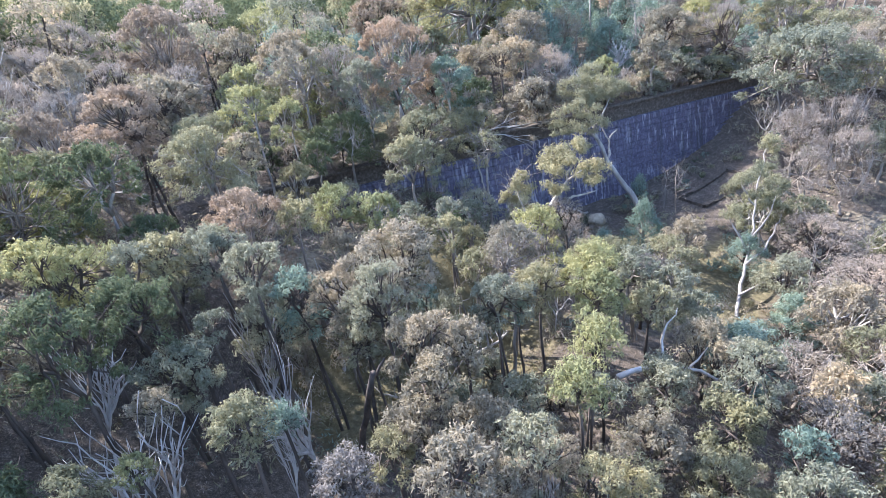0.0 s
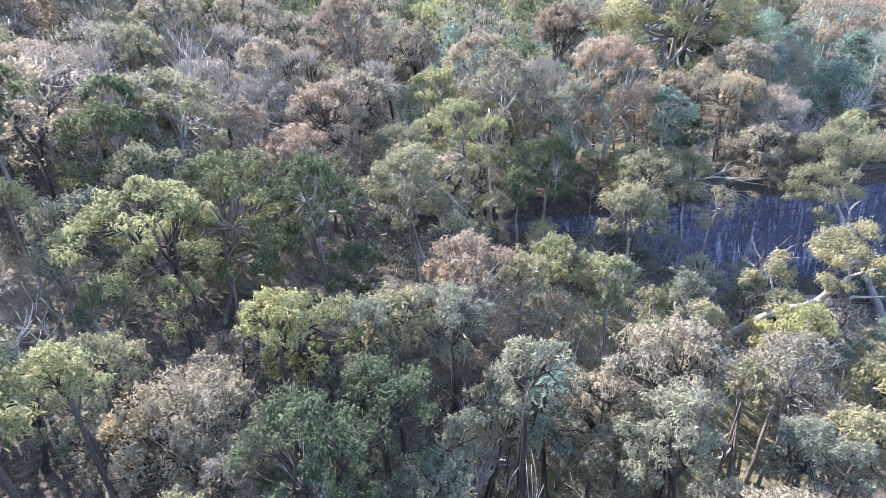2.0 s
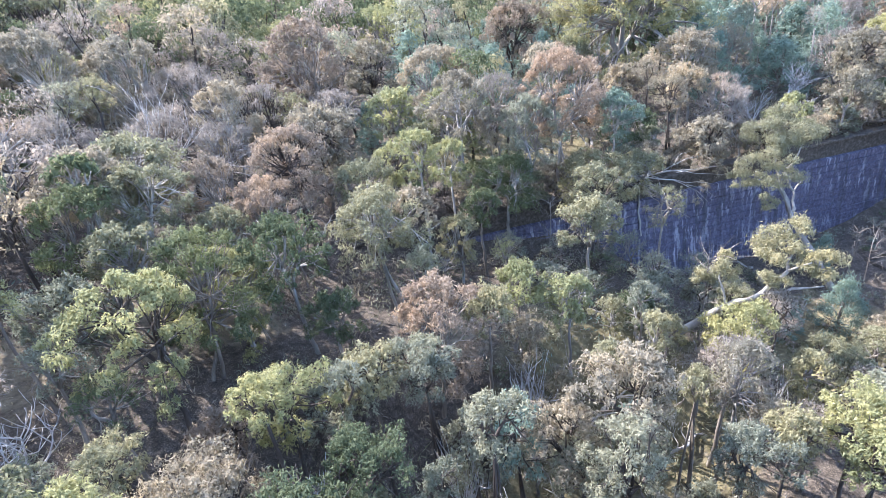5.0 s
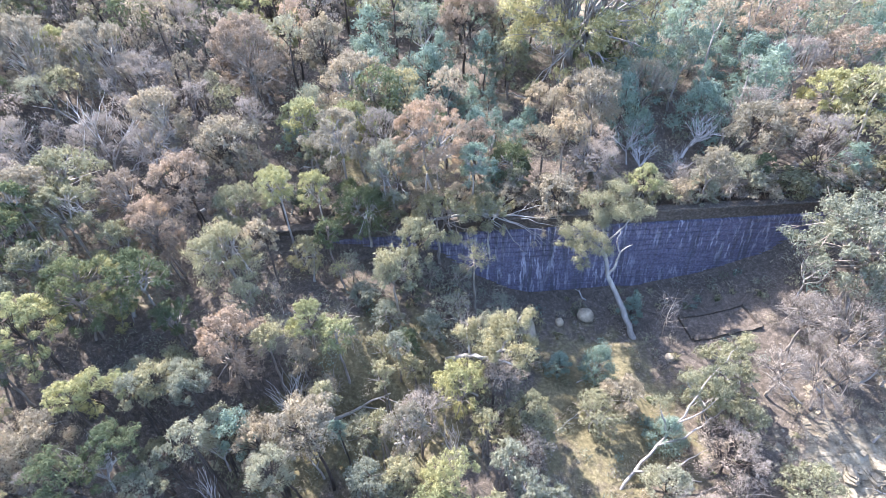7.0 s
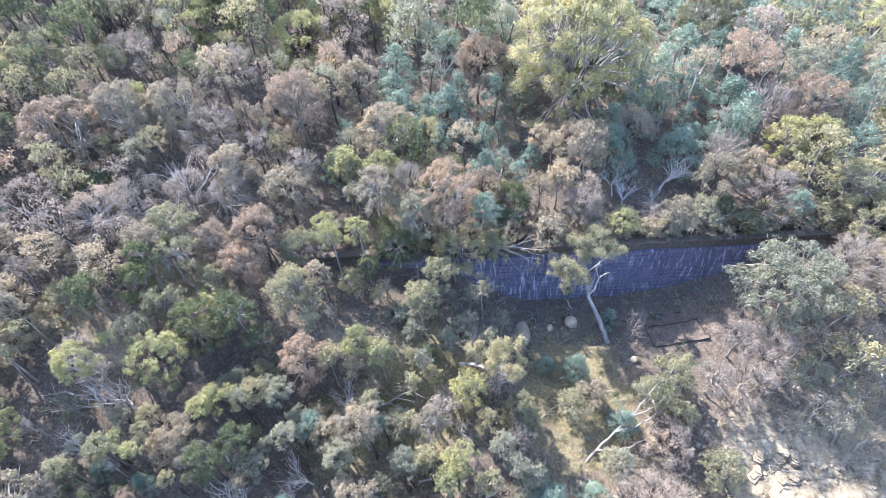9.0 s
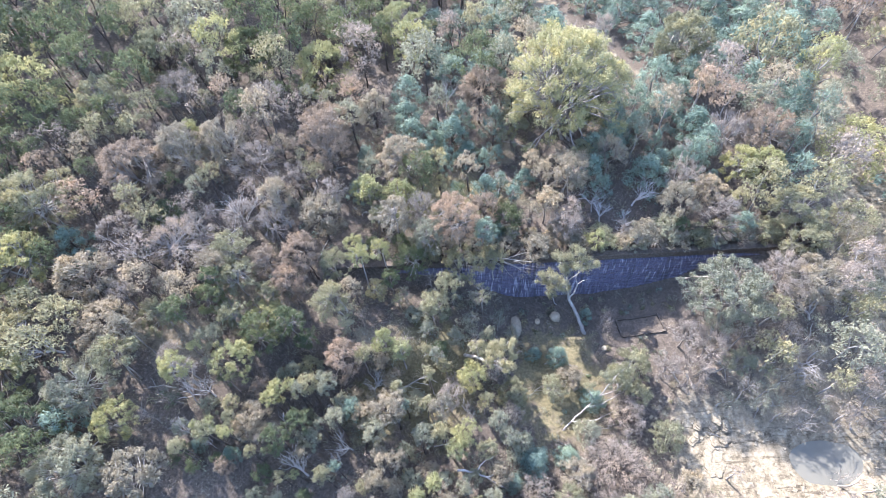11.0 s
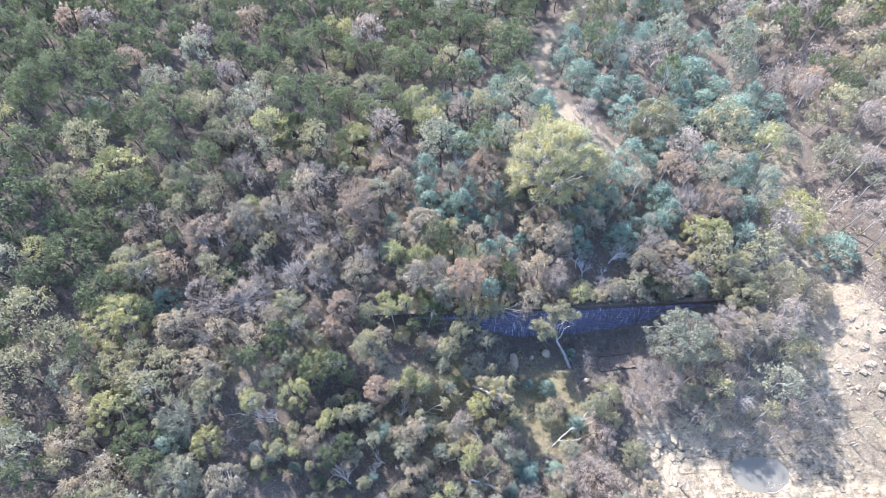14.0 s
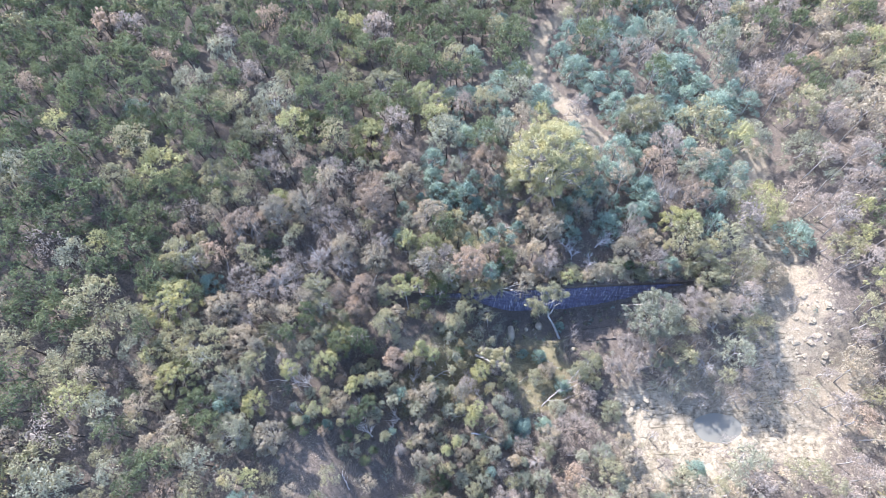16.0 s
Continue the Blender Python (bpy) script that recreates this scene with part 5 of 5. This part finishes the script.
def slab_mesh(seed, sx, sy, sz):
    """A bedded slab of rock: an uneven outline in two or three stepped layers."""
    r = np.random.RandomState(seed)
    v, f = [], []
    k, lift, grow = 9, 0.0, 1.0
    for layer in range(r.randint(2, 4)):
        a = np.arange(k) * 2 * math.pi / k + r.uniform(-0.2, 0.2, k)
        rad = grow * r.uniform(0.75, 1.1, k)
        shape = np.stack([np.sign(np.cos(a)) * np.abs(np.cos(a)) ** 0.6 * rad * sx, np.sign(np.sin(a)) * np.abs(np.sin(a)) ** 0.6 * rad * sy], 1)
        o, top = len(v), lift + sz * r.uniform(0.35, 0.6)
        v += [(x, y, lift - (0.4 if layer == 0 else 0.02)) for x, y in shape * 1.04] + [(x, y, top + r.normal(0, 0.02)) for x, y in shape]
        f += [(o + q, o + (q + 1) % k, o + k + (q + 1) % k, o + k + q) for q in range(k)] + [tuple(o + k + q for q in range(k))]
        lift, grow = top, grow * r.uniform(0.6, 0.85)
    return mesh_from("boulder", v, f, [ROCK])


SLABS = [slab_mesh(s, 1.0, 0.55 + 0.1 * (s % 3), 0.15 + 0.05 * (s % 4)) for s in range(8)]
slab_r = np.random.RandomState(41)
for k in range(96):
    u = slab_r.uniform()
    if k < 54:
        x, y, turn = 12.2 - 4.5 * u + slab_r.normal(0, 0.9), -12.8 - 9.5 * u + slab_r.normal(0, 0.5), 70 + slab_r.normal(0, 14)
    elif k < 80:
        x, y, turn = 32.5 + slab_r.normal(0, 2.0), -1.0 - 8.5 * u, 35 + slab_r.normal(0, 16)
    else:
        x, y, turn = 14 + 10 * u, -19.6 - 1.2 * u + slab_r.normal(0, 0.7), slab_r.normal(10, 20)
    ob = new("boulder", SLABS[k % 8])
    ob.matrix_basis = pose(x, y, z_at(x, y) - 0.06, 0, 0, turn) @ Matrix.Scale(slab_r.uniform(0.25, 0.75), 4)
    tagged(ob, "pale bedded rock slab bared beside the creek", "boulder", "bared slabs along the creek")


def scatter_rocks():
    r = np.random.RandomState(12)
    parts = []
    while len(parts) < 4200:
        x, y = r.uniform(3, 40), r.uniform(-32, 8)
        ch = float(channel(x, y))
        if ch > 6.5 and not (math.hypot((x - 14) / 10, (y + 21) / 6) < 1) or math.hypot((x - px) / 1.5, y - py) < 2.2:
            continue
        s = 0.04 + 0.2 * r.uniform() ** 5
        v, f = rock_piece(r, s, s * r.uniform(0.5, 0.9), s * r.uniform(0.2, 0.5))
        a = r.normal(0.6, 0.5)
        c, sn = math.cos(a), math.sin(a)
        v = v @ np.array([[c, sn, 0], [-sn, c, 0], [0, 0, 1]])
        parts.append((v + (x, y, z_at(x, y) - 0.1 * s), f))
    v, f = join(parts)
    tagged(new("creek_rocks", mesh_from("creek_rocks", v, f, [ROCK])), "pale broken creek rocks and slabs", "rocks", kind="stuff")


scatter_rocks()


def undergrowth():
    """Low shrubs, grass tufts and dry twigs between the trunks."""
    r = np.random.RandomState(23)
    verts, idx = [], []
    tones = ["grey", "tan", "olive", "pink", "green", "blue"]
    n = 0
    while n < 3600:
        x, y = (r.uniform(-44, 16), r.uniform(-27, 20)) if n < 2700 else (r.uniform(-80, 60), r.uniform(-40, 60))
        if abs(x - 1) < 20.5 and -1.4 < y < 0.9 or float(channel(x, y)) < 3.5 and r.uniform() < 0.8 or 5.5 < x < 10 and -5.7 < y < -3.4:
            continue
        open_flat = -4 < x < 11 and -14 < y < -1
        s = r.uniform(0.18, 0.5) if open_flat else r.uniform(0.35, 1.0)
        c = (x, y, z_at(x, y) + s * 0.5)
        k = 60 if n < 2700 else 26
        verts.append(leaves(r, c, (s, s, s * 0.75), k, (0.1 if x < -19 and y < -8 else 0.15) if n < 2700 else 0.3, droop=-0.5, shell=0.2))
        idx.append(np.full(k, r.choice(6, p=[0.25, 0.22, 0.2, 0.15, 0.1, 0.08])))
        n += 1
    v = np.concatenate(verts)
    me = mesh_from("undergrowth", v, tri_faces(v), [LEAVES[t] for t in tones], np.concatenate(idx))
    tagged(new("undergrowth", me), "low dry shrubs and tufts under the trees", "undergrowth", kind="stuff")


undergrowth()


def bare_scrub():
    """Thin leafless saplings on the stony eastern bank and between the trees."""
    r = np.random.RandomState(29)
    shapes = []
    for s in range(4):
        q = np.random.RandomState(90 + s)
        pieces = [tube(bend(q, (0, 0, -0.3), (q.normal(0, 0.2), q.normal(0, 0.2), 3.0), 3, 0.06), np.linspace(0.03, 0.01, 4), 3)]
        for k in range(16):
            a, h = k * 2.4, 0.8 + 2.0 * q.uniform()
            e = np.array([math.cos(a), math.sin(a), 0.75]) * q.uniform(0.5, 1.1) + (0, 0, h)
            line = bend(q, (0, 0, h), e, 4, 0.09)
            pieces.append(tube(line, np.linspace(0.013, 0.003, 5), 3))
            for _ in range(2):
                pieces.append(tube(np.array([line[1], line[1] + q.normal(0, 0.3, 3) + (0, 0, 0.15)]), (0.007, 0.003), 3))
        shapes.append(join(pieces))
    parts = []
    while len(parts) < 230:
        x, y = (r.uniform(16, 50), r.uniform(-36, 2)) if len(parts) < 190 else (r.uniform(-38, 5), r.uniform(-24, 12))
        if math.hypot(x + 19, y + 21) < 13 or float(channel(x, y)) < 1.5 or abs(x - 1) < 20.5 and -1.4 < y < 1:
            continue
        v, f = shapes[r.randint(4)]
        k, a = r.uniform(0.7, 1.3), r.uniform(0, 6.28)
        c, s = math.cos(a) * k, math.sin(a) * k
        parts.append((v @ np.array([[c, s, 0], [-s, c, 0], [0, 0, k]]) + (x, y, z_at(x, y)), f))
    v, f = join(parts)
    tagged(new("bare_scrub", mesh_from("bare_scrub", v, f, [BARK])), "thin leafless grey saplings and twigs", "scrub", kind="stuff")


bare_scrub()

# ---- stones of the dam face ----
COURSE, JOINT = 0.36, 0.006


def block_mesh(length, seed):
    r = np.random.RandomState(seed)
    a, h, c = length / 2 - JOINT, COURSE / 2 - JOINT, 0.012
    d = r.uniform(0.06, 0.085, 4)
    v = [(-a, 0.05, -h), (a, 0.05, -h), (a, 0.05, h), (-a, 0.05, h), (-a + c, -d[0], -h + c), (a - c, -d[1], -h + c), (a - c, -d[2], h - c), (-a + c, -d[3], h - c)]
    f = [(4, 5, 6, 7), (0, 1, 5, 4), (1, 2, 6, 5), (2, 3, 7, 6), (3, 0, 4, 7)]
    return v, f


LENGTHS = [0.55, 0.7, 0.85, 1.0]
KINDS = [[block_mesh(L, 7 * k + j) for j in range(3)] for k, L in enumerate(LENGTHS)]
MESHES = [[mesh_from("stone", v, f, [STONE]) for v, f in row] for row in KINDS]
stone_r = random.Random(3)
rest, singles = [], 0
core_top = CREST - 0.95
for course in range(16):
    z = core_top - COURSE * (course + 0.5)
    x = DAM_L + stone_r.uniform(0, 0.5)
    while x < DAM_R - 1:
        k, j = stone_r.randrange(4), stone_r.randrange(3)
        x += LENGTHS[k] / 2
        if z + 0.3 > z_at(x, -1.6) - 0.6:
            y = -0.18 * (core_top - z) * 0.92 - 0.02
            if -3.0 < x < 14.5 and singles < 300:
                ob = child("stone", MESHES[k][j], dam)
                ob.location = (x, y, z)
                singles += 1
            else:
                v, f = KINDS[k][j]
                rest.append((np.array(v) + (x, y, z), f))
        x += LENGTHS[k] / 2
v, f = join(rest)
tagged(child("stones", mesh_from("stones", v, f, [STONE]), dam), kind="stuff")
